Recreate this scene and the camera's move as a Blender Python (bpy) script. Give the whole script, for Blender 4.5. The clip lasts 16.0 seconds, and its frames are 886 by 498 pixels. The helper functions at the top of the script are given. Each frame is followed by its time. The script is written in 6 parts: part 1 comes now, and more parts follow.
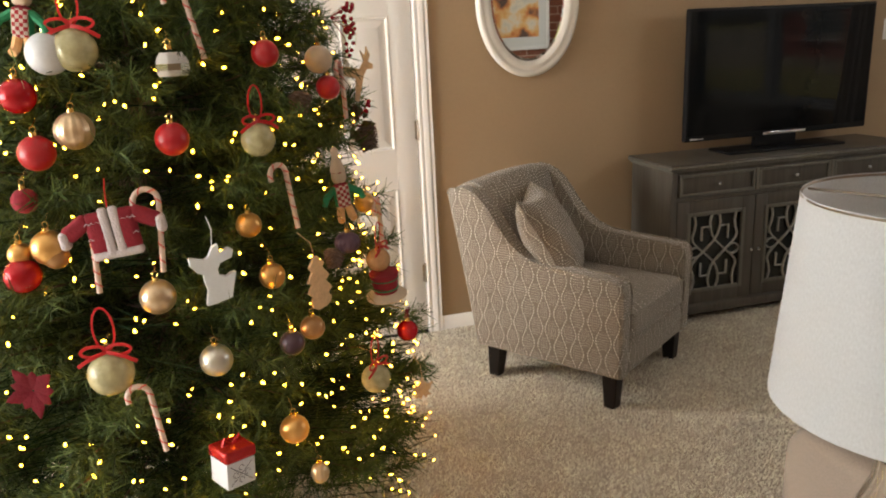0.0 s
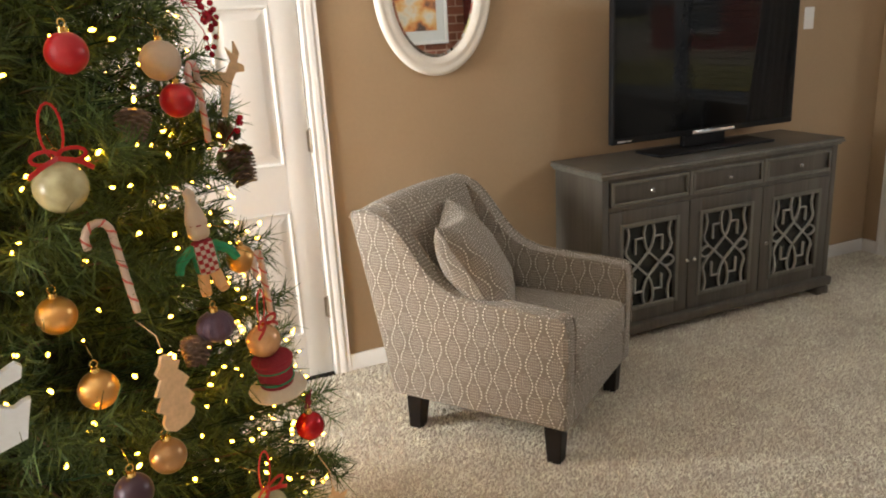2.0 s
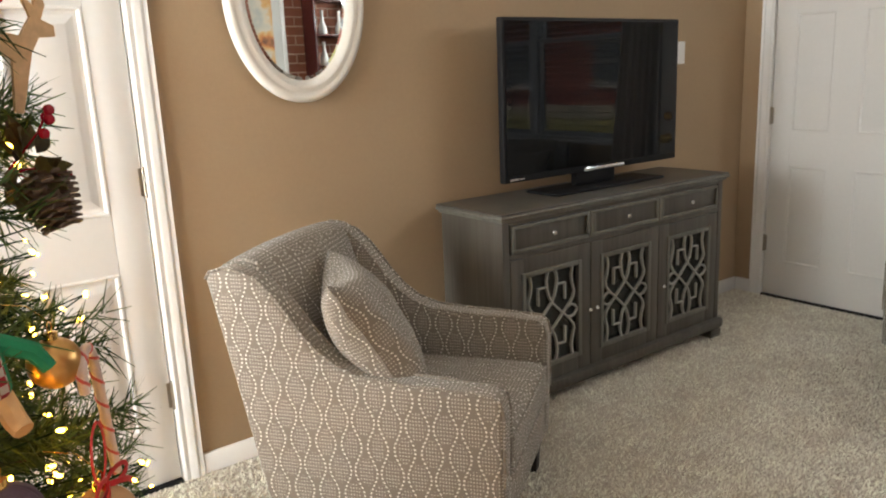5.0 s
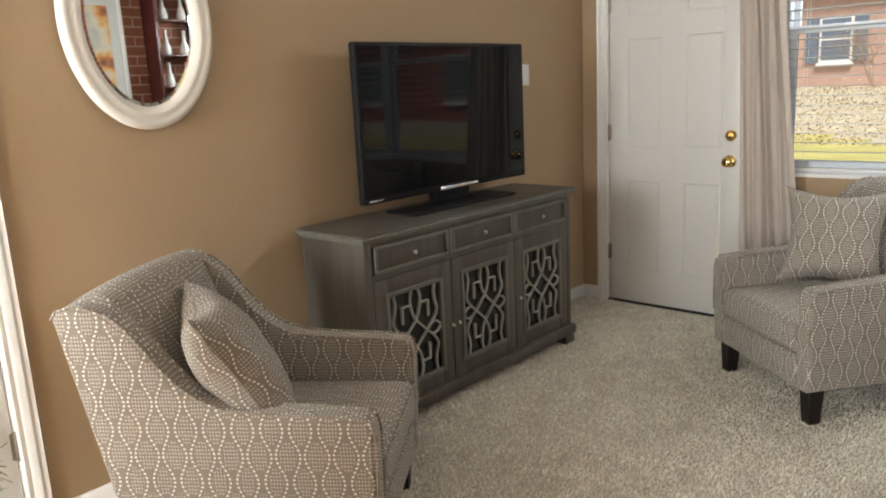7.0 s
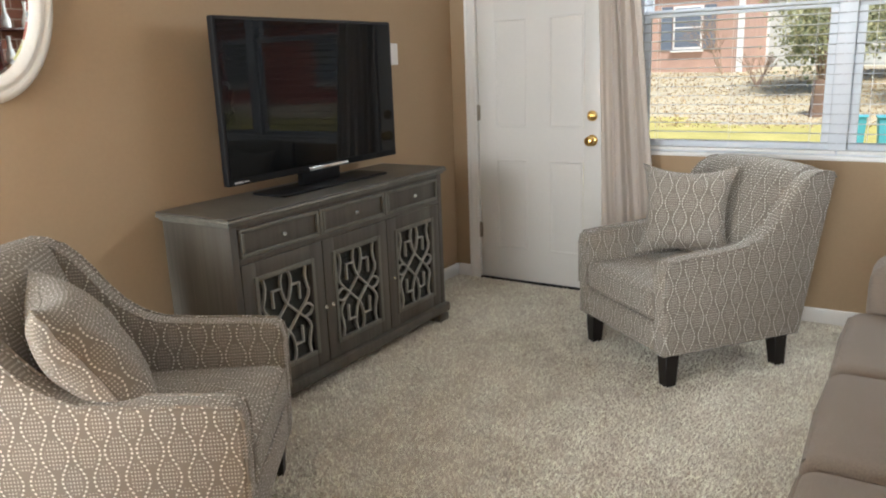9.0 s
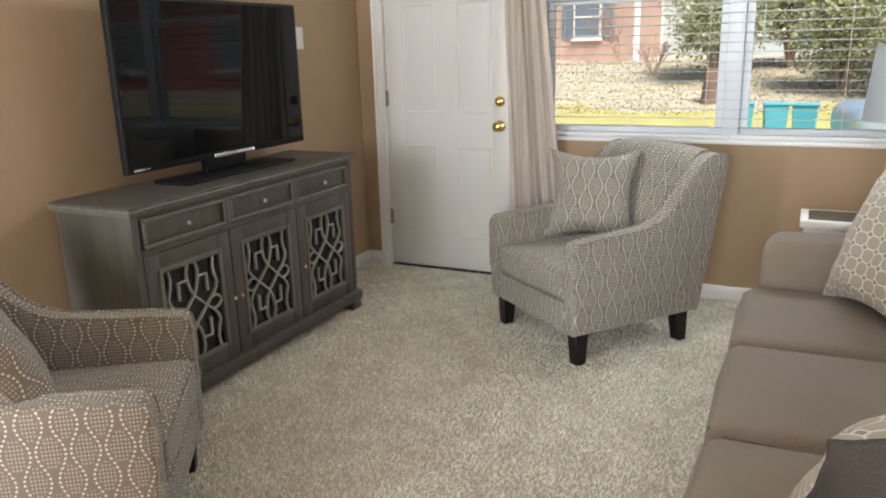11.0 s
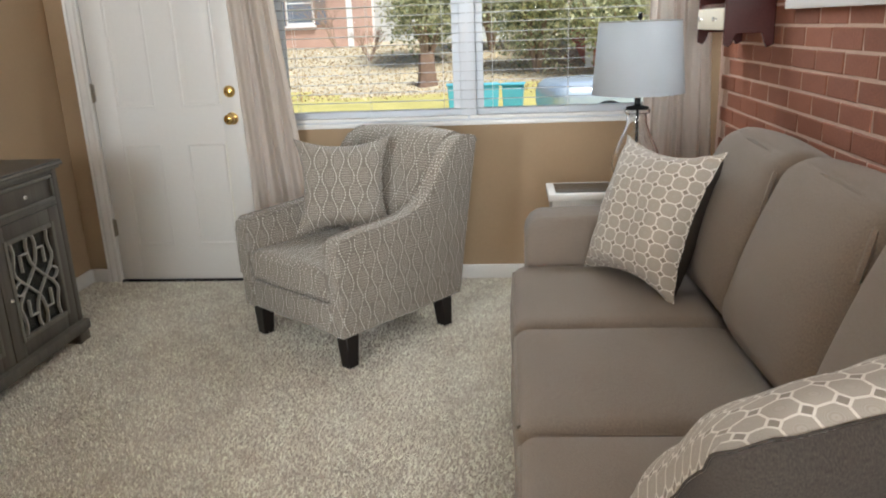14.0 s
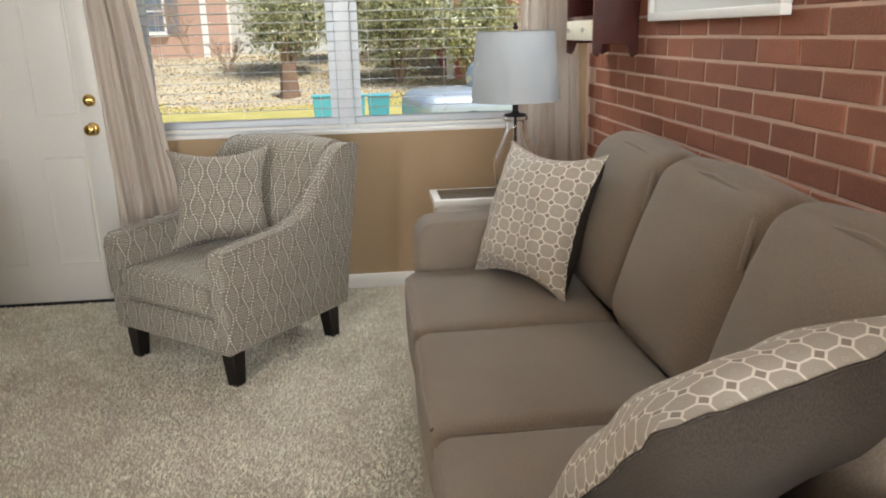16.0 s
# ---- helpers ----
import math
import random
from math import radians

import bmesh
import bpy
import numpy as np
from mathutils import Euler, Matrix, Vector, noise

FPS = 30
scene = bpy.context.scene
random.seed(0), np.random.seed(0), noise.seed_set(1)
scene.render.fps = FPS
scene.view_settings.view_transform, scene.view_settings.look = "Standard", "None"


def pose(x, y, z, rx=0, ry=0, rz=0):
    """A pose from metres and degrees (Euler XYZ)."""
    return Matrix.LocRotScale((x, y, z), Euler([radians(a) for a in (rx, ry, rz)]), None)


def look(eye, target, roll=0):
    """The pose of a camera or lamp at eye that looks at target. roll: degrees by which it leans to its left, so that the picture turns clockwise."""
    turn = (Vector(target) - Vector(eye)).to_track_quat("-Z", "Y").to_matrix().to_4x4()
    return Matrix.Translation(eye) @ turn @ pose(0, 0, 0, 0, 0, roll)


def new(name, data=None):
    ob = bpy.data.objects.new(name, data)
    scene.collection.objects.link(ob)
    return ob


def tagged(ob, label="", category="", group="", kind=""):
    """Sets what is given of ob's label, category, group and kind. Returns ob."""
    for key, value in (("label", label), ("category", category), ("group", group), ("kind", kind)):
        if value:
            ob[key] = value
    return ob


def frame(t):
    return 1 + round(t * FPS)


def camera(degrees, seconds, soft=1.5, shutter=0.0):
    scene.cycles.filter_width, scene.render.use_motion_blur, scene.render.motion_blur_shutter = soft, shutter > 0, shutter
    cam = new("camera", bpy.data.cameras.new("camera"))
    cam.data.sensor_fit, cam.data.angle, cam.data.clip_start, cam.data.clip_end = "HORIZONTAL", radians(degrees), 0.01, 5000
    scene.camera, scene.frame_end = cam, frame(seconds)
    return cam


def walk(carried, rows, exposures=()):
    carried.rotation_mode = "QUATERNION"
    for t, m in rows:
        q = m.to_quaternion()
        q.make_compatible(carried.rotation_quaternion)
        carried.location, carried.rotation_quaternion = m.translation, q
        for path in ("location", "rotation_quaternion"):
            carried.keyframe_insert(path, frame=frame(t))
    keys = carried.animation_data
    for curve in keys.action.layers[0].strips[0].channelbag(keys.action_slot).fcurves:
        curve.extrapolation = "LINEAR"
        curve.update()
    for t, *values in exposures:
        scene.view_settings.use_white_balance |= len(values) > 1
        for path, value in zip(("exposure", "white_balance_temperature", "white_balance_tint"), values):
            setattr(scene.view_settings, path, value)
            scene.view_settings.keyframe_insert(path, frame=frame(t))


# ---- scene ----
cam = camera(60.9, 16.0, soft=2.0)
PATH = [
    (0, (2.05, 3.275, 1.49), (2.563, 5.131, 0.95), -2.8),
    (0.5, (2.052, 3.433, 1.492), (2.663, 5.253, 0.93), -3.6),
    (1, (2.089, 3.567, 1.486), (2.78, 5.356, 0.919), -3.3),
    (1.5, (2.154, 3.713, 1.492), (2.89, 5.486, 0.93), -3.1),
    (2, (2.185, 3.801, 1.48), (2.946, 5.562, 0.916), -3.3),
    (2.5, (2.196, 3.915, 1.367), (3.043, 5.648, 0.835), -3.9),
    (3, (2.202, 4.058, 1.318), (3.16, 5.732, 0.79), -3.9),
    (3.5, (2.257, 4.171, 1.31), (3.267, 5.812, 0.773), -3.2),
    (3.7, (2.289, 4.217, 1.32), (3.306, 5.858, 0.796), -3.0),
    (5.8, (2.246, 4.394, 1.374), (3.524, 5.874, 0.953), -2.8),
    (6, (2.247, 4.376, 1.383), (3.548, 5.835, 0.96), -2.9),
    (6.5, (2.242, 4.375, 1.386), (3.618, 5.763, 0.962), -2.9),
    (7, (2.237, 4.36, 1.378), (3.683, 5.676, 0.956), -2.8),
    (7.5, (2.238, 4.374, 1.377), (3.741, 5.618, 0.938), -2.7),
    (8, (2.246, 4.368, 1.368), (3.794, 5.551, 0.917), -2.5),
    (8.5, (2.25, 4.352, 1.36), (3.842, 5.469, 0.895), -2.3),
    (9, (2.26, 4.349, 1.358), (3.892, 5.402, 0.88), -2.1),
    (11.5, (2.259, 4.38, 1.342), (4.029, 5.154, 0.825), -1.7),
    (12, (2.307, 4.404, 1.335), (4.114, 5.09, 0.819), -2.0),
    (12.5, (2.365, 4.441, 1.332), (4.21, 5.002, 0.8), -2.3),
    (13, (2.411, 4.461, 1.326), (4.275, 4.923, 0.768), -2.4),
    (13.5, (2.435, 4.478, 1.333), (4.324, 4.809, 0.765), -2.7),
    (14, (2.46, 4.519, 1.328), (4.37, 4.691, 0.759), -2.3),
    (14.5, (2.462, 4.54, 1.329), (4.379, 4.622, 0.765), -2.3),
    (15, (2.465, 4.554, 1.328), (4.384, 4.55, 0.765), -2.2),
    (15.5, (2.462, 4.571, 1.325), (4.38, 4.487, 0.764), -2.1),
    (16, (2.463, 4.603, 1.313), (4.378, 4.423, 0.762), -1.5),
]
EXPOSURES = [(0.0, -0.52, 7000, 13), (1.5, -0.24, 6900, 12), (3.5, 0.04, 6150, 10), (6.0, -0.02, 6500, 9), (9.0, 0.16, 6100, 9), (11.7, 0.24, 6100, 9), (13.0, 0.17, 6100, 9), (14.5, 0.10, 6100, 9), (16.0, 0.02, 6400, 9)]
walk(cam, [(t, look(eye, target, roll)) for t, eye, target, roll in PATH], EXPOSURES)

# ---------------------------------------------------------------- light
world = bpy.data.worlds.new("sky")
scene.world = world
world.use_nodes = True
wn = world.node_tree.nodes
sky = wn.new("ShaderNodeTexSky")
sky.sky_type = "NISHITA"
sky.sun_disc = False
sky.sun_elevation = radians(56)
sky.sun_rotation = radians(225)
sky.altitude = 100
sky.dust_density = 3.0
wn["Background"].inputs["Strength"].default_value = 0.15
world.node_tree.links.new(sky.outputs[0], wn["Background"].inputs["Color"])

sun = new("sun", bpy.data.lights.new("sun", "SUN"))
sun.data.energy = 5.0
sun.data.angle = radians(12)
sun.data.color = (1.0, 0.95, 0.88)
sun.matrix_world = look((0, 0, 30), (14, 14, 0))


def window_light(name, x, y, z, toward, w, h, watts, color=(0.97, 1.0, 0.99)):
    """Daylight that enters by an opening."""
    la = bpy.data.lights.new(name, "AREA")
    la.shape, la.size, la.size_y, la.energy, la.color = "RECTANGLE", w, h, watts, color
    ob = new(name, la)
    ob.matrix_world = look((x, y, z), toward)
    return ob


window_light("daylight_side", 0.67, 6.87, 1.45, (3.4, 5.4, 0.5), 1.0, 1.2, 185)
window_light("daylight_left", -2.56, 4.5, 1.35, (4.0, 4.7, 0.5), 3.2, 1.8, 420)
window_light("daylight_front", 6.345, 4.68, 1.96, (4.4, 4.9, 0.0), 1.9, 0.16, 30)


# ---------------------------------------------------------------- materials


def mat(name, color, rough=0.6, metal=0.0, var=0.08, scale=6.0, fine=120.0, bump=0.0, bump_scale=200.0, spec=0.5, hue=None, sheen=0.0, per_object=0.0, per_island=0.0, trans=0.0):
    """A plain surface with broad and fine variation of colour, and fine relief."""
    m = bpy.data.materials.new(name)
    m.use_nodes = True
    nt = m.node_tree
    n, l = nt.nodes, nt.links
    b = n["Principled BSDF"]
    b.inputs["Roughness"].default_value = rough
    b.inputs["Metallic"].default_value = metal
    b.inputs["Specular IOR Level"].default_value = spec
    b.inputs["Transmission Weight"].default_value = trans
    if sheen:
        b.inputs["Sheen Weight"].default_value = sheen
    tc = n.new("ShaderNodeTexCoord")
    n1 = n.new("ShaderNodeTexNoise")
    n1.inputs["Scale"].default_value = scale
    n1.inputs["Detail"].default_value = 4
    n2 = n.new("ShaderNodeTexNoise")
    n2.inputs["Scale"].default_value = fine
    n2.inputs["Detail"].default_value = 3
    l.new(tc.outputs["Object"], n1.inputs["Vector"])
    l.new(tc.outputs["Object"], n2.inputs["Vector"])
    add = n.new("ShaderNodeMath")
    add.operation = "ADD"
    l.new(n1.outputs["Fac"], add.inputs[0])
    l.new(n2.outputs["Fac"], add.inputs[1])
    last = add.outputs[0]
    total = 1.0
    if per_object:
        oi = n.new("ShaderNodeObjectInfo")
        mu = n.new("ShaderNodeMath")
        mu.operation = "MULTIPLY_ADD"
        l.new(oi.outputs["Random"], mu.inputs[0])
        mu.inputs[1].default_value = per_object
        l.new(last, mu.inputs[2])
        last = mu.outputs[0]
        total += per_object / 2
    if per_island:
        ge = n.new("ShaderNodeNewGeometry")
        mu = n.new("ShaderNodeMath")
        mu.operation = "MULTIPLY_ADD"
        l.new(ge.outputs["Random Per Island"], mu.inputs[0])
        mu.inputs[1].default_value = per_island
        l.new(last, mu.inputs[2])
        last = mu.outputs[0]
        total += per_island / 2
    ramp = n.new("ShaderNodeMapRange")
    ramp.inputs["From Min"].default_value = total - 0.5
    ramp.inputs["From Max"].default_value = total + 0.5
    l.new(last, ramp.inputs["Value"])
    mix = n.new("ShaderNodeMix")
    mix.data_type = "RGBA"
    l.new(ramp.outputs[0], mix.inputs["Factor"])
    c = Vector(color[:3])
    dark = c * (1 - var)
    light = hue if hue else [min(1, v * (1 + var)) for v in c]
    mix.inputs[6].default_value = (*dark, 1)
    mix.inputs[7].default_value = (*light[:3], 1)
    l.new(mix.outputs[2], b.inputs["Base Color"])
    if bump:
        n3 = n.new("ShaderNodeTexNoise")
        n3.inputs["Scale"].default_value = bump_scale
        n3.inputs["Detail"].default_value = 2
        l.new(tc.outputs["Object"], n3.inputs["Vector"])
        bp = n.new("ShaderNodeBump")
        bp.inputs["Strength"].default_value = bump
        bp.inputs["Distance"].default_value = 0.004
        l.new(n3.outputs["Fac"], bp.inputs["Height"])
        l.new(bp.outputs[0], b.inputs["Normal"])
    return m


class Nodes:
    """Short arithmetic on node sockets."""

    def __init__(self, nt):
        self.nt = nt

    def op(self, what, *args):
        nd = self.nt.nodes.new("ShaderNodeMath")
        nd.operation = what
        for i, a in enumerate(args):
            if isinstance(a, (int, float)):
                nd.inputs[i].default_value = a
            else:
                self.nt.links.new(a, nd.inputs[i])
        return nd.outputs[0]


def fabric_base(name, rough=0.9):
    m = bpy.data.materials.new(name)
    m.use_nodes = True
    nt = m.node_tree
    b = nt.nodes["Principled BSDF"]
    b.inputs["Roughness"].default_value = rough
    b.inputs["Specular IOR Level"].default_value = 0.25
    b.inputs["Sheen Weight"].default_value = 0.15
    uv = nt.nodes.new("ShaderNodeUVMap")
    uv.uv_map = "UVMap"
    sep = nt.nodes.new("ShaderNodeSeparateXYZ")
    nt.links.new(uv.outputs[0], sep.inputs[0])
    return m, nt, b, uv, sep


def weave(nt, b, uv, strength=0.35, size=0.0016):
    """Crossed threads as relief and a little colour."""
    N = Nodes(nt)
    sep = nt.nodes.new("ShaderNodeSeparateXYZ")
    nt.links.new(uv.outputs[0], sep.inputs[0])
    k = 2 * math.pi / size
    a = N.op("SINE", N.op("MULTIPLY", sep.outputs[0], k))
    c = N.op("SINE", N.op("MULTIPLY", sep.outputs[1], k))
    h = N.op("MULTIPLY", a, c)
    nz = nt.nodes.new("ShaderNodeTexNoise")
    nz.inputs["Scale"].default_value = 420
    nt.links.new(uv.outputs[0], nz.inputs["Vector"])
    h2 = N.op("ADD", N.op("MULTIPLY", h, 0.4), nz.outputs["Fac"])
    bp = nt.nodes.new("ShaderNodeBump")
    bp.inputs["Strength"].default_value = strength
    bp.inputs["Distance"].default_value = 0.0012
    nt.links.new(h2, bp.inputs["Height"])
    nt.links.new(bp.outputs[0], b.inputs["Normal"])
    return h2


def mix_color(nt, fac, a, c):
    mx = nt.nodes.new("ShaderNodeMix")
    mx.data_type = "RGBA"
    if isinstance(fac, (int, float)):
        mx.inputs["Factor"].default_value = fac
    else:
        nt.links.new(fac, mx.inputs["Factor"])
    for s, v in ((6, a), (7, c)):
        if isinstance(v, tuple):
            mx.inputs[s].default_value = (*v[:3], 1)
        else:
            nt.links.new(v, mx.inputs[s])
    return mx.outputs[2]


def dotted_fabric():
    """Taupe cloth with wavy columns of pale woven dots."""
    m, nt, b, uv, sep = fabric_base("dotted_fabric")
    N = Nodes(nt)
    P, Q, D = 0.078, 0.150, 0.0122
    u, v = sep.outputs[0], sep.outputs[1]
    xc = N.op("ABSOLUTE", N.op("SUBTRACT", N.op("FRACT", N.op("DIVIDE", u, P)), 0.5))
    wave = N.op("COSINE", N.op("MULTIPLY", v, 2 * math.pi / Q))
    a = N.op("MULTIPLY_ADD", wave, 0.15, 0.27)
    d = N.op("MULTIPLY", N.op("ABSOLUTE", N.op("SUBTRACT", xc, a)), P)
    dv = N.op("MULTIPLY", N.op("ABSOLUTE", N.op("SUBTRACT", N.op("FRACT", N.op("DIVIDE", v, D)), 0.5)), D)
    r = N.op("SQRT", N.op("ADD", N.op("MULTIPLY", d, d), N.op("MULTIPLY", N.op("MULTIPLY", dv, dv), 0.9)))
    dots = N.op("LESS_THAN", r, 0.0032)
    # fine rows of small dots inside the wide part of each column
    E = 0.0085
    du = N.op("MULTIPLY", N.op("SUBTRACT", N.op("FRACT", N.op("DIVIDE", u, E)), 0.5), E)
    dw = N.op("MULTIPLY", N.op("SUBTRACT", N.op("FRACT", N.op("DIVIDE", v, 0.0105)), 0.5), 0.0105)
    rr = N.op("SQRT", N.op("ADD", N.op("MULTIPLY", du, du), N.op("MULTIPLY", N.op("MULTIPLY", dw, dw), 0.7)))
    small = N.op("LESS_THAN", rr, 0.0021)
    inside = N.op("LESS_THAN", xc, N.op("SUBTRACT", a, 0.12))
    wide = N.op("GREATER_THAN", wave, -0.15)
    outside = N.op("GREATER_THAN", xc, N.op("ADD", a, 0.12))
    slim = N.op("LESS_THAN", wave, 0.15)
    zone = N.op("MAXIMUM", N.op("MULTIPLY", inside, wide), N.op("MULTIPLY", outside, slim))
    fill = N.op("MULTIPLY", N.op("MULTIPLY", small, zone), 0.6)
    fac = N.op("MULTIPLY", N.op("MAXIMUM", dots, fill), 0.9)
    nz = nt.nodes.new("ShaderNodeTexNoise")
    nz.inputs["Scale"].default_value = 9
    nz.inputs["Detail"].default_value = 6
    nt.links.new(uv.outputs[0], nz.inputs["Vector"])
    ground = mix_color(nt, nz.outputs["Fac"], (0.188, 0.163, 0.136), (0.254, 0.222, 0.187))
    nt.links.new(mix_color(nt, fac, ground, (0.82, 0.78, 0.71)), b.inputs["Base Color"])
    weave(nt, b, uv, 0.3)
    return m


def lattice_fabric():
    """Pale cushion cover with a lattice of rounded cells and small squares."""
    m, nt, b, uv, sep = fabric_base("lattice_fabric", 0.75)
    N = Nodes(nt)
    P = 0.048
    x = N.op("ABSOLUTE", N.op("SUBTRACT", N.op("FRACT", N.op("DIVIDE", sep.outputs[0], P)), 0.5))
    y = N.op("ABSOLUTE", N.op("SUBTRACT", N.op("FRACT", N.op("DIVIDE", sep.outputs[1], P * 0.85)), 0.5))
    s = N.op("ADD", x, y)
    c = 0.74
    diag = N.op("ABSOLUTE", N.op("SUBTRACT", s, c))
    edge = N.op("SUBTRACT", 0.5, N.op("MAXIMUM", x, y))
    line = N.op("MAXIMUM", N.op("LESS_THAN", diag, 0.06), N.op("MULTIPLY", N.op("LESS_THAN", edge, 0.045), N.op("LESS_THAN", s, c)))
    sq = N.op("GREATER_THAN", s, c + 0.07)
    rings = N.op("GREATER_THAN", N.op("SINE", N.op("MULTIPLY", N.op("ADD", N.op("MULTIPLY", x, x), N.op("MULTIPLY", y, y)), 170)), 0.2)
    ground = mix_color(nt, N.op("MULTIPLY", rings, 0.5), (0.39, 0.345, 0.29), (0.50, 0.455, 0.395))
    g2 = mix_color(nt, sq, ground, (0.27, 0.235, 0.19))
    nt.links.new(mix_color(nt, line, g2, (0.78, 0.745, 0.68)), b.inputs["Base Color"])
    weave(nt, b, uv, 0.25)
    return m


def plain_fabric(name, lo, hi, strength=0.4):
    m, nt, b, uv, sep = fabric_base(name)
    h = weave(nt, b, uv, strength, 0.0022)
    nz = nt.nodes.new("ShaderNodeTexNoise")
    nz.inputs["Scale"].default_value = 5
    nz.inputs["Detail"].default_value = 8
    nt.links.new(uv.outputs[0], nz.inputs["Vector"])
    N = Nodes(nt)
    n2 = nt.nodes.new("ShaderNodeTexNoise")
    n2.inputs["Scale"].default_value = 380
    n2.inputs["Detail"].default_value = 3
    st = nt.nodes.new("ShaderNodeMapping")
    st.inputs["Scale"].default_value = (1.0, 0.5, 1.0)
    nt.links.new(uv.outputs[0], st.inputs[0])
    nt.links.new(st.outputs[0], n2.inputs["Vector"])
    heather = N.op("MULTIPLY_ADD", n2.outputs["Fac"], 1.2, -0.60)
    f = N.op("ADD", heather, N.op("MULTIPLY_ADD", h, 0.3, N.op("MULTIPLY_ADD", nz.outputs["Fac"], 0.4, 0.15)))
    nt.links.new(mix_color(nt, f, lo, hi), b.inputs["Base Color"])
    return m


def streaked_wood(name, lo, hi, rough=0.5):
    """Grey-washed wood with long brush streaks."""
    m = bpy.data.materials.new(name)
    m.use_nodes = True
    nt = m.node_tree
    b = nt.nodes["Principled BSDF"]
    b.inputs["Roughness"].default_value = rough
    tc = nt.nodes.new("ShaderNodeTexCoord")
    out = []
    for sc, s in (((70, 70, 2.2), 1.0), ((9, 9, 1.2), 1.0)):
        mp = nt.nodes.new("ShaderNodeMapping")
        mp.inputs["Scale"].default_value = sc
        nt.links.new(tc.outputs["Object"], mp.inputs[0])
        nz = nt.nodes.new("ShaderNodeTexNoise")
        nz.inputs["Scale"].default_value = s
        nz.inputs["Detail"].default_value = 5
        nt.links.new(mp.outputs[0], nz.inputs["Vector"])
        out.append(nz.outputs["Fac"])
    N = Nodes(nt)
    f = N.op("MULTIPLY_ADD", out[0], 0.9, N.op("MULTIPLY_ADD", out[1], 0.8, -0.35))
    nt.links.new(mix_color(nt, f, lo, hi), b.inputs["Base Color"])
    bp = nt.nodes.new("ShaderNodeBump")
    bp.inputs["Strength"].default_value = 0.12
    bp.inputs["Distance"].default_value = 0.002
    nt.links.new(out[0], bp.inputs["Height"])
    nt.links.new(bp.outputs[0], b.inputs["Normal"])
    return m


def glow(name, color, strength):
    m = bpy.data.materials.new(name)
    m.use_nodes = True
    b = m.node_tree.nodes["Principled BSDF"]
    b.inputs["Base Color"].default_value = (*color, 1)
    b.inputs["Emission Color"].default_value = (*color, 1)
    b.inputs["Emission Strength"].default_value = strength
    return m


def let_light(m, share, color):
    """Cloth that lets some light through."""
    nt = m.node_tree
    b = nt.nodes["Principled BSDF"]
    tr = nt.nodes.new("ShaderNodeBsdfTranslucent")
    tr.inputs["Color"].default_value = (*color, 1)
    mx = nt.nodes.new("ShaderNodeMixShader")
    mx.inputs[0].default_value = share
    nt.links.new(b.outputs[0], mx.inputs[1])
    nt.links.new(tr.outputs[0], mx.inputs[2])
    nt.links.new(mx.outputs[0], nt.nodes["Material Output"].inputs["Surface"])


M_WALL = mat("tan_wall_paint", (0.40, 0.284, 0.172), 0.75, var=0.05, scale=2.5, fine=60, bump=0.12, bump_scale=160)
M_WHITE = mat("white_trim_paint", (0.80, 0.79, 0.77), 0.38, var=0.03, scale=4, fine=40)
M_DOOR = mat("white_door_paint", (0.70, 0.685, 0.66), 0.42, var=0.03, scale=3, fine=50, bump=0.05, bump_scale=90)
M_CEIL = mat("ceiling_paint", (0.80, 0.79, 0.77), 0.9, var=0.03, bump=0.2, bump_scale=120)
M_CARPET = mat("carpet_backing", (0.55, 0.49, 0.41), 0.95, var=0.2, scale=7, fine=260, bump=0.8, bump_scale=260, spec=0.1)
M_TUFT = mat("carpet_tuft", (0.86, 0.755, 0.655), 0.95, var=0.32, scale=8.0, fine=40, spec=0.1, per_island=0.8)
M_DOTS = dotted_fabric()
M_LATT = lattice_fabric()
M_SOFA = plain_fabric("sofa_cloth", (0.163, 0.132, 0.107), (0.313, 0.258, 0.214), 0.5)
M_CHEN = plain_fabric("chenille", (0.020, 0.016, 0.013), (0.095, 0.077, 0.063), 1.0)
M_CHEN.node_tree.nodes["Principled BSDF"].inputs["Sheen Weight"].default_value = 0.0
M_TRIM = plain_fabric("cushion_piping", (0.36, 0.33, 0.29), (0.52, 0.48, 0.43), 0.3)
M_LEG = mat("espresso_wood", (0.012, 0.009, 0.008), 0.42, var=0.3, scale=20, spec=0.3)
M_GREY = streaked_wood("grey_washed_wood", (0.042, 0.036, 0.029), (0.142, 0.127, 0.104))
M_GREYTOP = streaked_wood("grey_washed_edge", (0.085, 0.080, 0.066), (0.215, 0.205, 0.175))
M_TOPWOOD = streaked_wood("grey_brown_top", (0.050, 0.044, 0.036), (0.112, 0.100, 0.083), 0.42)
M_LATW = streaked_wood("silver_lattice", (0.26, 0.255, 0.23), (0.50, 0.49, 0.45), 0.34)
M_CHROME = mat("chrome", (0.85, 0.85, 0.86), 0.12, 1.0, var=0.02)
M_NICKEL = mat("aged_hinge", (0.33, 0.29, 0.24), 0.35, 1.0, var=0.1)
M_BRASS = mat("polished_brass", (0.80, 0.56, 0.20), 0.16, 1.0, var=0.05)
M_BLACK = mat("black_plastic", (0.007, 0.007, 0.008), 0.55, var=0.1, spec=0.2)
M_SCREEN = mat("screen_glass", (0.006, 0.007, 0.008), 0.035, var=0.05, spec=0.20)
M_DARKGLASS = mat("antique_mirror", (0.05, 0.053, 0.05), 0.10, 0.6, var=0.3, scale=14)
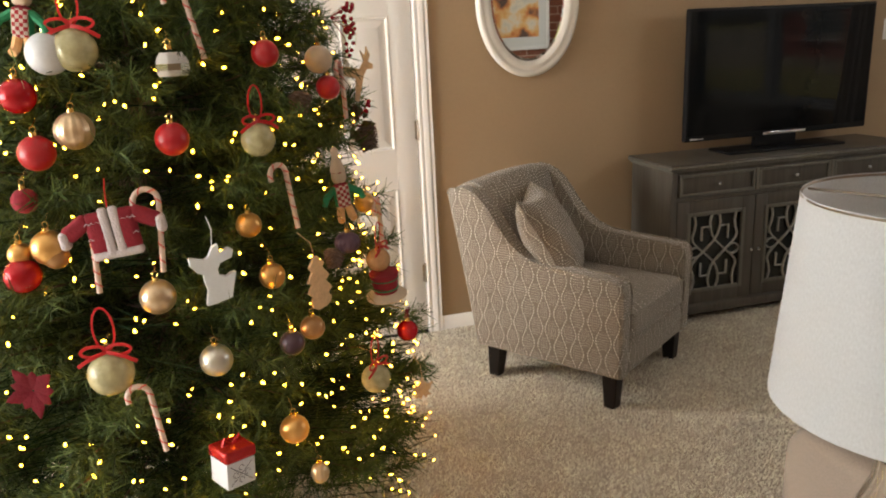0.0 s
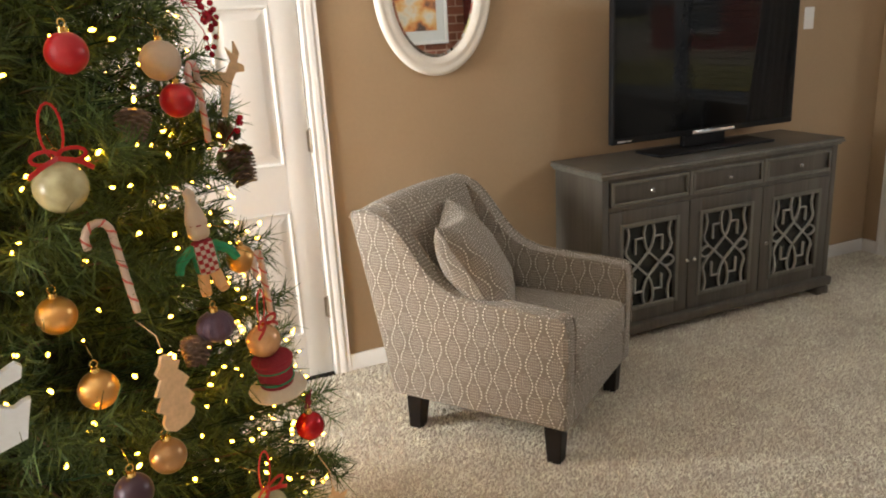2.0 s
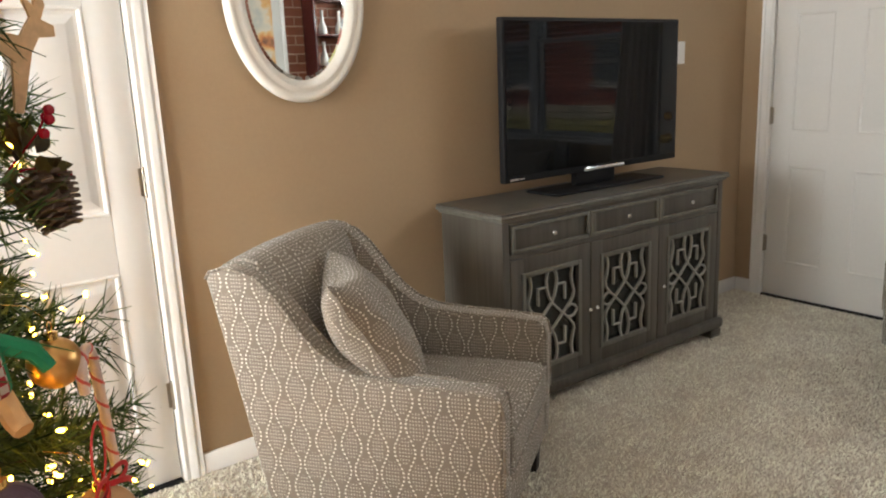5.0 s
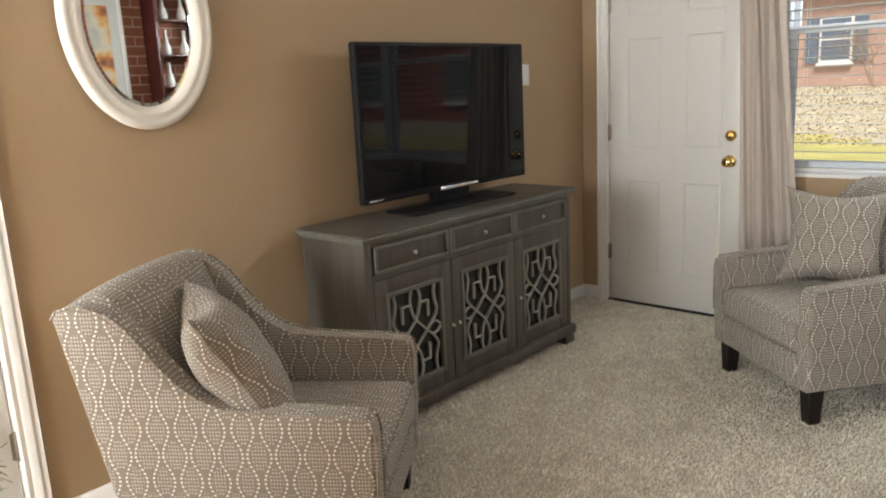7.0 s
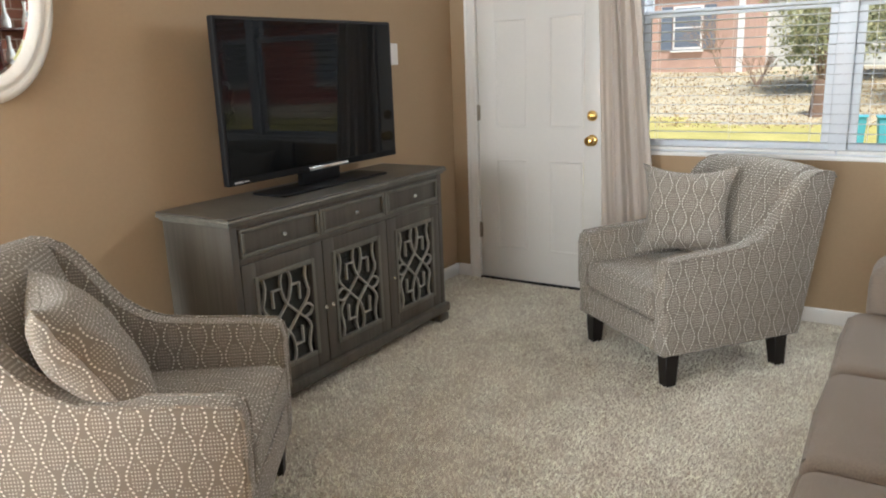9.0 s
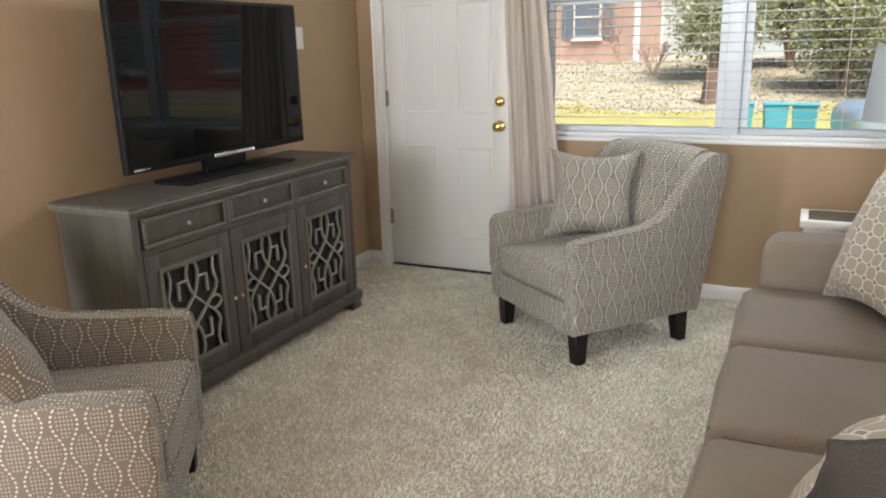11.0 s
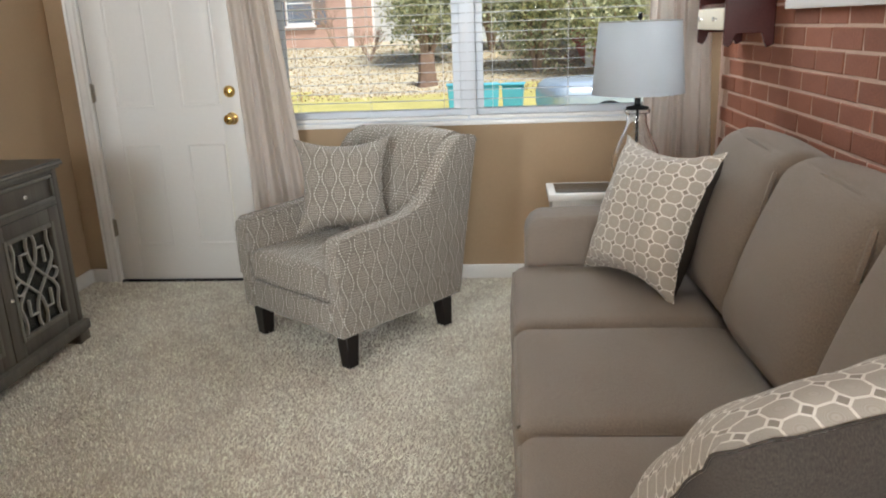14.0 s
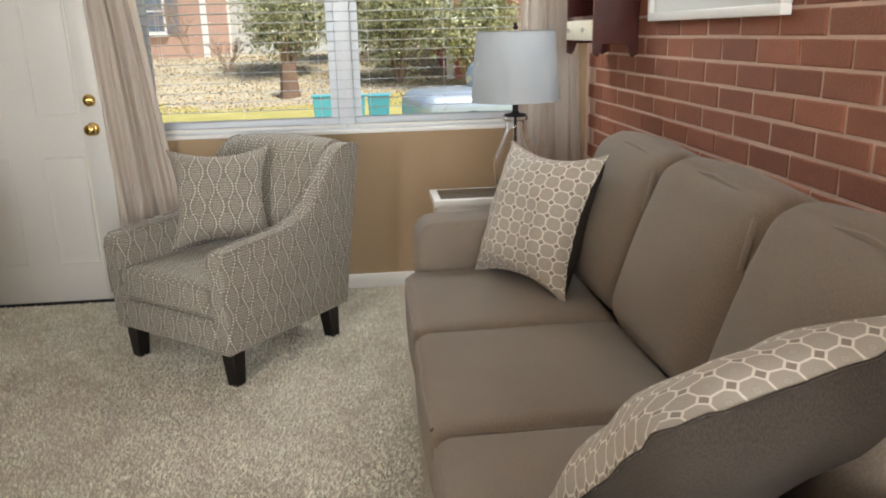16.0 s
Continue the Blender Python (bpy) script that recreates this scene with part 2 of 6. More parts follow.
M_MIRROR = mat("mirror", (0.86, 0.87, 0.86), 0.015, 1.0, var=0.0)
M_MFRAME = mat("mirror_frame_paint", (0.78, 0.75, 0.69), 0.4, var=0.06, scale=12, bump=0.1)
M_CURT = plain_fabric("curtain_cloth", (0.84, 0.76, 0.69), (0.92, 0.86, 0.80), 0.2)
let_light(M_CURT, 0.2, (0.85, 0.78, 0.72))
M_SHADE = plain_fabric("lamp_linen", (0.57, 0.60, 0.63), (0.77, 0.81, 0.85), 0.5)
let_light(M_SHADE, 0.12, (0.70, 0.70, 0.70))
M_BRICK = mat("brick_red", (0.285, 0.105, 0.060), 0.8, var=0.22, scale=14, fine=120, bump=0.35, bump_scale=110, per_object=0.8)
M_MORTAR = mat("mortar", (0.60, 0.425, 0.335), 0.95, var=0.15, scale=20, bump=0.6, bump_scale=160)
M_MAHOG = mat("mahogany", (0.055, 0.012, 0.010), 0.25, var=0.3, scale=10)
M_CREAM = mat("cream_paint", (0.66, 0.61, 0.50), 0.45, var=0.05)
M_CERAMIC = mat("white_ceramic", (0.82, 0.81, 0.78), 0.2, var=0.02)
M_VINYL = mat("white_vinyl", (0.68, 0.71, 0.75), 0.4, var=0.02)


def clear_glass(name, rough=0.0, tint=(1, 1, 1)):
    m = bpy.data.materials.new(name)
    m.use_nodes = True
    b = m.node_tree.nodes["Principled BSDF"]
    b.inputs["Base Color"].default_value = (*tint, 1)
    b.inputs["Roughness"].default_value = rough
    b.inputs["Transmission Weight"].default_value = 1.0
    b.inputs["IOR"].default_value = 1.45
    return m


M_GLASS = clear_glass("clear_glass")
M_PANE = clear_glass("window_pane")
M_PANE.node_tree.nodes["Principled BSDF"].inputs["IOR"].default_value = 1.02

# ---------------------------------------------------------------- building blocks


def finish(name, bm, material, angle=40, uv=False):
    if uv:
        box_uv(bm)
    me = bpy.data.meshes.new(name)
    bm.normal_update()
    bm.to_mesh(me)
    bm.free()
    me.materials.append(material)
    for p in me.polygons:
        p.use_smooth = True
    me.set_sharp_from_angle(angle=radians(angle))
    return me


def part(name, bm, material, parent=None, label="", uv=False, angle=40):
    ob = new(name, finish(name, bm, material, angle, uv))
    if parent is not None:
        ob.parent = parent
    if label:
        ob["label"] = label
    return ob


def thing(name, label, category, m=None, group="", kind=""):
    ob = new(name)
    ob.empty_display_size = 0.1
    if m is not None:
        ob.matrix_world = m
    return tagged(ob, label, category, group, kind)


def box_uv(bm, off=(0, 0)):
    """Cloth coordinates in metres, laid on along the main direction of each face."""
    bm.normal_update()
    layer = bm.loops.layers.uv.get("UVMap") or bm.loops.layers.uv.new("UVMap")
    for f in bm.faces:
        n = f.normal
        ax = max(range(3), key=lambda i: abs(n[i]))
        for lp in f.loops:
            c = lp.vert.co
            lp[layer].uv = ((c.y, c.z), (c.x, c.z), (c.x, c.y))[ax]


def box(bm, x0, x1, y0, y1, z0, z1, bevel=0.0, seg=2):
    vs = [bm.verts.new((x, y, z)) for z in (z0, z1) for y in (y0, y1) for x in (x0, x1)]
    fs = [bm.faces.new([vs[i] for i in q]) for q in ((0, 2, 3, 1), (4, 5, 7, 6), (0, 1, 5, 4), (2, 6, 7, 3), (0, 4, 6, 2), (1, 3, 7, 5))]
    if bevel:
        es = list({e for f in fs for e in f.edges})
        bmesh.ops.bevel(bm, geom=es, offset=bevel, segments=seg, profile=0.5, affect="EDGES")
    return bm


def bm_box(*a, **k):
    return box(bmesh.new(), *a, **k)


def rbox(bm, cx, cy, cz, w, d, h, r, n=6, bulge=(0, 0, 0), rough=0.0, freq=6.0):
    """A rounded, soft block: bulge swells the faces along x, y and z; rough crumples it."""
    half = (w / 2, d / 2, h / 2)
    rr = [min(r, s * 0.98) for s in half]

    def steps(a, q):
        edge = [-a, -a + q * 0.12, -a + q * 0.35, -a + q * 0.65, -a + q]
        mid = [-(a - q) + 2 * (a - q) * i / n for i in range(1, n)]
        return edge + mid + [-e for e in reversed(edge)]

    st = [steps(half[i], rr[i]) for i in range(3)]
    seen = {}

    def vert(p):
        key = tuple(round(c, 5) for c in p)
        if key in seen:
            return seen[key]
        q = [max(-(half[i] - rr[i]), min(half[i] - rr[i], p[i])) for i in range(3)]
        dv = [(p[i] - q[i]) / rr[i] for i in range(3)]
        ln = math.sqrt(sum(c * c for c in dv)) or 1
        o = [q[i] + rr[i] * dv[i] / ln for i in range(3)]
        u = [p[i] / half[i] for i in range(3)]
        for i in range(3):
            j, k = (i + 1) % 3, (i + 2) % 3
            o[i] += bulge[i] * u[i] * max(0, 1 - u[j] ** 2) * max(0, 1 - u[k] ** 2)
        v = Vector((cx + o[0], cy + o[1], cz + o[2]))
        if rough:
            v += rough * noise.noise_vector(v * freq)
        seen[key] = bm.verts.new(v)
        return seen[key]

    for ax in range(3):
        j, k = (ax + 1) % 3, (ax + 2) % 3
        for sgn in (-1, 1):
            for a0, a1 in zip(st[j], st[j][1:]):
                for b0, b1 in zip(st[k], st[k][1:]):
                    qs = []
                    for aa, bb in ((a0, b0), (a1, b0), (a1, b1), (a0, b1)):
                        p = [0, 0, 0]
                        p[ax], p[j], p[k] = sgn * half[ax], aa, bb
                        qs.append(vert(p))
                    if sgn < 0:
                        qs.reverse()
                    if len(set(qs)) == 4:
                        bm.faces.new(qs)
    return bm


def tube(bm, pts, r, n=8, closed=False, flat=None):
    """A round bar along points; r may be a list. flat: (across, out) half sizes of a flat bar in the x-z plane."""
    pts = [Vector(p) for p in pts]
    rings = []
    cnt = len(pts)
    for i, p in enumerate(pts):
        a = pts[(i - 1) % cnt] if closed or i else p
        b = pts[(i + 1) % cnt] if closed or i < cnt - 1 else p
        t = (b - a).normalized()
        up = Vector((0, 1, 0)) if abs(t.y) < 0.9 else Vector((1, 0, 0))
        s = t.cross(up).normalized()
        u = s.cross(t).normalized()
        if flat:
            offs = [(flat[0], flat[1]), (-flat[0], flat[1]), (-flat[0], -flat[1]), (flat[0], -flat[1])]
            rings.append([bm.verts.new(p + s * o[0] + u * o[1]) for o in offs])
        else:
            rad = r[i] if isinstance(r, (list, tuple)) else r
            rings.append([bm.verts.new(p + rad * (math.cos(2 * math.pi * k / n) * s + math.sin(2 * math.pi * k / n) * u)) for k in range(n)])
    m = len(rings[0])
    for i in range(cnt if closed else cnt - 1):
        A, B = rings[i], rings[(i + 1) % cnt]
        for k in range(m):
            bm.faces.new((A[k], A[(k + 1) % m], B[(k + 1) % m], B[k]))
    if not closed:
        bm.faces.new(list(reversed(rings[0])))
        bm.faces.new(rings[-1])
    bmesh.ops.recalc_face_normals(bm, faces=bm.faces)
    return bm


def lathe(bm, prof, n=32, cx=0, cy=0, cap=True, wob=None):
    """Turned round the z axis; prof: (radius, z) from below to above. wob(angle) scales the radius."""
    rings = []
    for r, z in prof:
        rings.append([bm.verts.new((cx + r * (wob(2 * math.pi * k / n) if wob else 1) * math.cos(2 * math.pi * k / n), cy + r * (wob(2 * math.pi * k / n) if wob else 1) * math.sin(2 * math.pi * k / n), z)) for k in range(n)])
    for A, B in zip(rings, rings[1:]):
        for k in range(n):
            bm.faces.new((A[k], A[(k + 1) % n], B[(k + 1) % n], B[k]))
    if cap:
        bm.faces.new(list(reversed(rings[0])))
        bm.faces.new(rings[-1])
    return bm


def prism(bm, poly, x0, x1, bevel=0.0, seg=3):
    """A (y, z) outline made thick along x."""
    a = [bm.verts.new((x0, y, z)) for y, z in poly]
    b = [bm.verts.new((x1, y, z)) for y, z in poly]
    n = len(poly)
    fs = [bm.faces.new(a), bm.faces.new(list(reversed(b)))]
    rim = [e for f in fs for e in f.edges]
    for i in range(n):
        fs.append(bm.faces.new((a[i], b[i], b[(i + 1) % n], a[(i + 1) % n])))
    bmesh.ops.recalc_face_normals(bm, faces=fs)
    if bevel:
        bmesh.ops.bevel(bm, geom=rim, offset=bevel, segments=seg, profile=0.5, affect="EDGES")
    return bm


def wall_with_holes(name, axis, at, thick, u0, u1, z0, z1, holes, material, label):
    """A wall along x (axis 'x', thick along y) or along y, with openings (ua, ub, za, zb)."""
    bm = bmesh.new()
    us = sorted({u0, u1, *[h[0] for h in holes], *[h[1] for h in holes]})
    zs = sorted({z0, z1, *[h[2] for h in holes], *[h[3] for h in holes]})

    def solid(i, k):
        if not (0 <= i < len(us) - 1 and 0 <= k < len(zs) - 1):
            return False
        cu, cz = (us[i] + us[i + 1]) / 2, (zs[k] + zs[k + 1]) / 2
        return not any(h[0] < cu < h[1] and h[2] < cz < h[3] for h in holes)

    seen = {}

    def v(u, w, z):
        key = (round(u, 5), round(w, 5), round(z, 5))
        if key not in seen:
            seen[key] = bm.verts.new((u, w, z) if axis == "x" else (w, u, z))
        return seen[key]

    for i in range(len(us) - 1):
        for k in range(len(zs) - 1):
            if not solid(i, k):
                continue
            a, b, c, d = us[i], us[i + 1], zs[k], zs[k + 1]
            w0, w1 = at, at + thick
            bm.faces.new((v(a, w0, c), v(b, w0, c), v(b, w0, d), v(a, w0, d)))
            bm.faces.new((v(a, w1, c), v(a, w1, d), v(b, w1, d), v(b, w1, c)))
            if not solid(i - 1, k):
                bm.faces.new((v(a, w0, c), v(a, w0, d), v(a, w1, d), v(a, w1, c)))
            if not solid(i + 1, k):
                bm.faces.new((v(b, w0, c), v(b, w1, c), v(b, w1, d), v(b, w0, d)))
            if not solid(i, k - 1):
                bm.faces.new((v(a, w0, c), v(a, w1, c), v(b, w1, c), v(b, w0, c)))
            if not solid(i, k + 1):
                bm.faces.new((v(a, w0, d), v(b, w0, d), v(b, w1, d), v(a, w1, d)))
    bmesh.ops.recalc_face_normals(bm, faces=bm.faces)
    return tagged(part(name, bm, material), label, "wall", kind="structure")


# ---------------------------------------------------------------- the room
NY, EX, BY, CEIL = 6.885, 6.365, 3.47, 2.44
tagged(part("floor", bm_box(-2.7, 6.5, -0.05, 7.0, -0.12, 0.0), M_CARPET), "beige carpeted floor of the living room", "floor", kind="structure")
tagged(part("ceiling", bm_box(-2.8, 6.6, -0.2, 7.1, CEIL, CEIL + 0.12), M_CEIL), "plain white painted ceiling", "ceiling", kind="structure")
wall_with_holes("wall_north", "x", NY, 0.14, -2.74, EX + 0.14, 0, CEIL, [(0.12, 1.22, 0.75, 2.05), (2.14, 2.952, -0.01, 2.055)], M_WALL, "tan painted wall with mirror, door and window")
wall_with_holes("wall_east", "y", EX, 0.14, 0.0, NY, 0, CEIL, [(3.69, 5.73, 0.83, 2.06), (5.885, 6.705, -0.01, 2.055)], M_WALL, "tan painted wall with front door and double window")
wall_with_holes("wall_west", "y", -2.74, 0.14, 0.0, NY, 0, CEIL, [(0.4, 6.2, 0.35, 2.2)], M_WALL, "tan painted side wall")
wall_with_holes("wall_south", "x", -0.14, 0.14, -2.74, EX, 0, CEIL, [], M_WALL, "tan painted back wall")


def baseboard(x0, x1, y0, y1):
    bm = bmesh.new()
    box(bm, x0, x1, y0, y1, 0.0, 0.078, 0.005)
    tagged(part("baseboard", bm, M_WHITE), "white painted baseboard at the foot of the wall", "baseboard", kind="structure")


baseboard(3.024, EX - 0.004, NY - 0.016, NY - 0.001)
baseboard(1.3, 2.068, NY - 0.016, NY - 0.001)
baseboard(EX - 0.016, EX - 0.001, BY + 0.003, 5.812)
baseboard(EX - 0.016, EX - 0.001, 6.778, NY - 0.018)


def door(name, width, height, m, label, panels_z, hinge_z, hinge_left, knobs=None, stile=0.12, mid=0.13, relief=1.0):
    """A six-panel door seen from its hinge side, width along x, facing -y, foot at z 0."""
    th = thing(name, label, "door", m, kind="structure")
    xs = [0.0, stile, (width - mid) / 2, (width + mid) / 2, width - stile, width]
    bm = bmesh.new()
    z_edges = [0.012] + [z for p in panels_z for z in p] + [height]
    box(bm, 0, stile, 0.0, 0.04, 0.012, height, 0.003)
    box(bm, xs[4], width, 0.0, 0.04, 0.012, height, 0.003)
    for i in range(0, len(z_edges), 2):
        box(bm, stile, xs[4], 0.0, 0.04, z_edges[i], z_edges[i + 1])
    for za, zb in panels_z:
        box(bm, xs[2], xs[3], 0.0, 0.04, za, zb)
    part("leaf", bm, M_DOOR, th, "white painted door leaf")
    for za, zb in panels_z:
        for xa, xb in ((xs[1], xs[2]), (xs[3], xs[4])):
            bm = bmesh.new()
            # moulding slope, sunk ground and raised field
            loops = []
            for inset, y in ((0.0, 0.0), (0.004, -0.003), (0.010, -0.002), (0.016, 0.010), (0.026, 0.010), (0.050, 0.002), (0.054, 0.001)):
                loops.append([bm.verts.new((a, y * relief, b)) for a, b in ((xa + inset, za + inset), (xb - inset, za + inset), (xb - inset, zb - inset), (xa + inset, zb - inset))])
            for A, B in zip(loops, loops[1:]):
                for k in range(4):
                    bm.faces.new((A[k], A[(k + 1) % 4], B[(k + 1) % 4], B[k]))
            bm.faces.new(loops[-1])
            bmesh.ops.recalc_face_normals(bm, faces=bm.faces)
            part("panel", bm, M_DOOR, th, angle=15)
    for hz in hinge_z:
        bm = bmesh.new()
        hx = -0.004 if hinge_left else width + 0.004
        box(bm, hx - 0.016, hx + 0.016, -0.003, 0.0005, hz - 0.045, hz + 0.045, 0.001)
        lathe(bm, [(0.0065, hz - 0.05), (0.0065, hz + 0.05)], 10, hx, -0.006)
        part("hinge", bm, M_NICKEL, th, "aged metal butt hinge")
    for kx, kz, kind in knobs or ():
        bm = bmesh.new()
        if kind == "knob":
            prof = [(0.032, 0), (0.033, 0.004), (0.028, 0.008), (0.012, 0.012), (0.011, 0.03), (0.022, 0.036), (0.028, 0.046), (0.027, 0.056), (0.018, 0.063), (0.001, 0.065)]
        else:
            prof = [(0.030, 0), (0.031, 0.006), (0.026, 0.014), (0.022, 0.018), (0.012, 0.020), (0.011, 0.03), (0.001, 0.031)]
        lathe(bm, prof, 24)
        if kind != "knob":
            box(bm, -0.004, 0.004, -0.014, 0.014, 0.028, 0.042, 0.002)
        bmesh.ops.transform(bm, matrix=Matrix.Translation((kx, 0, kz)) @ Matrix.Rotation(radians(90), 4, "X"), verts=bm.verts)
        part("door_knob" if kind == "knob" else "deadbolt", bm, M_BRASS, th, "polished brass")
    return th


def casing(x0, x1, top, m, width=0.07):
    """Moulded trim on three sides of an opening, facing -y."""
    prof = [(0.0, 0.0), (0.0, -0.012), (0.008, -0.016), (0.022, -0.014), (0.030, -0.018), (0.048, -0.02), (0.058, -0.015), (width, -0.019), (width, 0.0)]
    bm = bmesh.new()
    path = [(x0, 0.0, -1, 0), (x0, top, -1, 1), (x1, top, 1, 1), (x1, 0.0, 1, 0)]
    rings = [[bm.verts.new((px + sx * o, y, pz + sz * o)) for o, y in prof] for px, pz, sx, sz in path]
    for A, B in zip(rings, rings[1:]):
        for k in range(len(prof) - 1):
            bm.faces.new((A[k], A[k + 1], B[k + 1], B[k]))
    for r in (rings[0], rings[-1]):
        bm.faces.new(r)
    bmesh.ops.recalc_face_normals(bm, faces=bm.faces)
    ob = tagged(part("trim", bm, M_WHITE, angle=25), "white moulded door casing", "trim", kind="structure")
    ob.matrix_world = m
    # jamb lining
    bm = bmesh.new()
    box(bm, x0 - 0.002, x0 + 0.0015, 0.001, 0.13, 0.0, top)
    box(bm, x1 - 0.0015, x1 + 0.002, 0.001, 0.13, 0.0, top)
    ob = tagged(part("trim", bm, M_WHITE), "white door jamb", "trim", kind="structure")
    ob.matrix_world = m


PZ = [(0.21, 0.775), (0.965, 1.60), (1.71, 1.92)]
door("door_1", 0.80, 2.045, pose(2.146, NY + 0.002, 0), "white six-panel interior door, closed", PZ, (0.324, 1.059, 1.80), False, [(0.06, 0.92, "knob")], 0.11, 0.11)
casing(2.14, 2.952, 2.055, pose(0, NY, 0))
east = pose(EX, 0, 0, 0, 0, -90)
door("door_2", 0.805, 2.045, pose(EX + 0.002, 6.699, 0, 0, 0, -90), "white six-panel front door, closed", PZ, (0.317, 1.054, 1.80), True, [(0.742, 0.90, "knob"), (0.742, 1.04, "bolt")], 0.115, 0.14, 0.5)
casing(-6.705, -5.885, 2.055, east)
# Black strips make the gaps under both doors dark.
tagged(part("threshold", bm_box(2.145, 2.947, NY - 0.02, NY + 0.06, 0.0, 0.010, 0.003), M_BLACK), "dark strip under the interior door", "threshold", kind="structure")
tagged(part("threshold", bm_box(EX - 0.02, EX + 0.06, 5.89, 6.70, 0.0, 0.012, 0.003), M_BLACK), "dark strip in the gap under the front door", "threshold", kind="structure")


def window(name, y0, y1, z0, z1, m, label, units, rail):
    """A double-hung window along local x, facing -y, set in its opening."""
    th = thing(name, label, "window", m, kind="structure")
    bm = bmesh.new()
    box(bm, y0, y1, 0.02, 0.11, z0, z0 + 0.045, 0.003)
    box(bm, y0, y1, 0.02, 0.11, z1 - 0.045, z1, 0.003)
    box(bm, y0, y0 + 0.045, 0.02, 0.11, z0 + 0.045, z1 - 0.045)
    box(bm, y1 - 0.045, y1, 0.02, 0.11, z0 + 0.045, z1 - 0.045)
    w = (y1 - y0) / units
    for i in range(1, units):
        box(bm, y0 + w * i - 0.04, y0 + w * i + 0.04, 0.018, 0.112, z0 + 0.045, z1 - 0.045, 0.004)
    part("window_frame", bm, M_VINYL, th, "white vinyl window frame")
    part("window_sill", bm_box(y0 + 0.001, y1 - 0.001, -0.012, 0.02, z0 + 0.0005, z0 + 0.022, 0.004), M_WHITE, th, "white painted window sill")
    for i in range(units):
        a, b = y0 + w * i + 0.042, y0 + w * (i + 1) - 0.042
        for (za, zb, yy) in ((z0 + 0.046, rail + 0.018, 0.05), (rail - 0.018, z1 - 0.046, 0.08)):
            bm = bmesh.new()
            s = 0.036
            box(bm, a, b, yy, yy + 0.026, za, za + s, 0.003)
            box(bm, a, b, yy, yy + 0.026, zb - s, zb, 0.003)
            box(bm, a, a + s, yy, yy + 0.026, za + s, zb - s)
            box(bm, b - s, b, yy, yy + 0.026, za + s, zb - s)
            part("sash", bm, M_VINYL, th)
            p = part("pane", bm_box(a + s, b - s, yy + 0.011, yy + 0.015, za + s, zb - s), M_PANE, th, "clear window pane")
            p.visible_shadow = False
    return th


def blind(y0, y1, z0, z1, m, label, step=0.047, tilt=-3):
    th = thing("window_blind", label, "blind", m)
    part("headrail", bm_box(y0, y1, -0.005, 0.045, z1 - 0.05, z1 - 0.002, 0.004), M_WHITE, th)
    part("bottom_rail", bm_box(y0, y1, -0.004, 0.046, z0, z0 + 0.016, 0.004), M_WHITE, th)
    bm = bmesh.new()
    box(bm, y0, y1, -0.025, 0.025, -0.0014, 0.0014)
    slat = finish("slat", bm, M_SLAT)
    z = z0 + 0.05
    while z < z1 - 0.07:
        ob = new("slat", slat)
        ob.parent = th
        ob.matrix_basis = pose(0, 0.02, z, tilt, 0, 0)
        z += step
    for f in (0.12, 0.5, 0.88):
        yy = y0 + (y1 - y0) * f
        for dy in (-0.005, 0.045):
            bm = bmesh.new()
            tube(bm, [(yy, dy, z0 + 0.01), (yy, dy, z1 - 0.04)], 0.0008, 4)
            part("cord", bm, M_WHITE, th)


M_SLAT = mat("blind_slat", (0.50, 0.51, 0.53), 0.5, var=0.04)
window("window_1", -5.73, -3.69, 0.83, 2.06, pose(EX, 0, 0, 0, 0, -90), "white double window with two double-hung units", 2, 1.57)
blind(-5.715, -4.715, 0.862, 2.045, pose(EX, 0, 0, 0, 0, -90), "white slatted blind, slats open, in the double window")
blind(-4.705, -3.705, 0.862, 2.045, pose(EX, 0, 0, 0, 0, -90), "white slatted blind, slats open, in the double window")
window("window_2", 0.12, 1.22, 0.75, 2.05, pose(0, NY, 0), "white window beside the Christmas tree", 1, 1.4)
blind(0.135, 1.205, 0.782, 2.035, pose(0, NY, 0), "white slatted blind beside the Christmas tree")
window("window_3", 0.4, 6.2, 0.35, 2.2, pose(-2.6, 0, 0, 0, 0, 90), "white window in the side wall", 4, 1.3)


def curtain(m, w, z0, z1, label, seed, folds=6, depth=0.034, lean=0.0):
    """Hanging cloth with soft folds, width along local x."""
    bm = bmesh.new()
    nx, nz = 96, 26
    grid = []
    for k in range(nz + 1):
        row = []
        f = k / nz
        z = z0 + (z1 - z0) * f
        for i in range(nx + 1):
            s = i / nx
            ph = s * folds * 2 * math.pi + 0.7 * noise.noise(Vector((s * 3 + seed, f * 1.2, seed)))
            sharp = 0.45 + 0.55 * f
            y = depth * (0.55 * math.sin(ph) + 0.18 * math.sin(2.3 * ph + seed)) * (1.15 - 0.35 * f)
            x = w * (s - 0.5) * (1.30 - 0.62 * f) + lean * (f - 0.3) + 0.012 * math.sin(ph * 0.5 + 4 * f) * sharp
            row.append(bm.verts.new((x, y, z)))
        grid.append(row)
    for k in range(nz):
        for i in range(nx):
            bm.faces.new((grid[k][i], grid[k][i + 1], grid[k + 1][i + 1], grid[k + 1][i]))
    bmesh.ops.solidify(bm, geom=bm.faces, thickness=0.003)
    ob = tagged(part("curtain", bm, M_CURT, uv=True, angle=60), label, "curtain")
    ob.matrix_world = m
    return ob


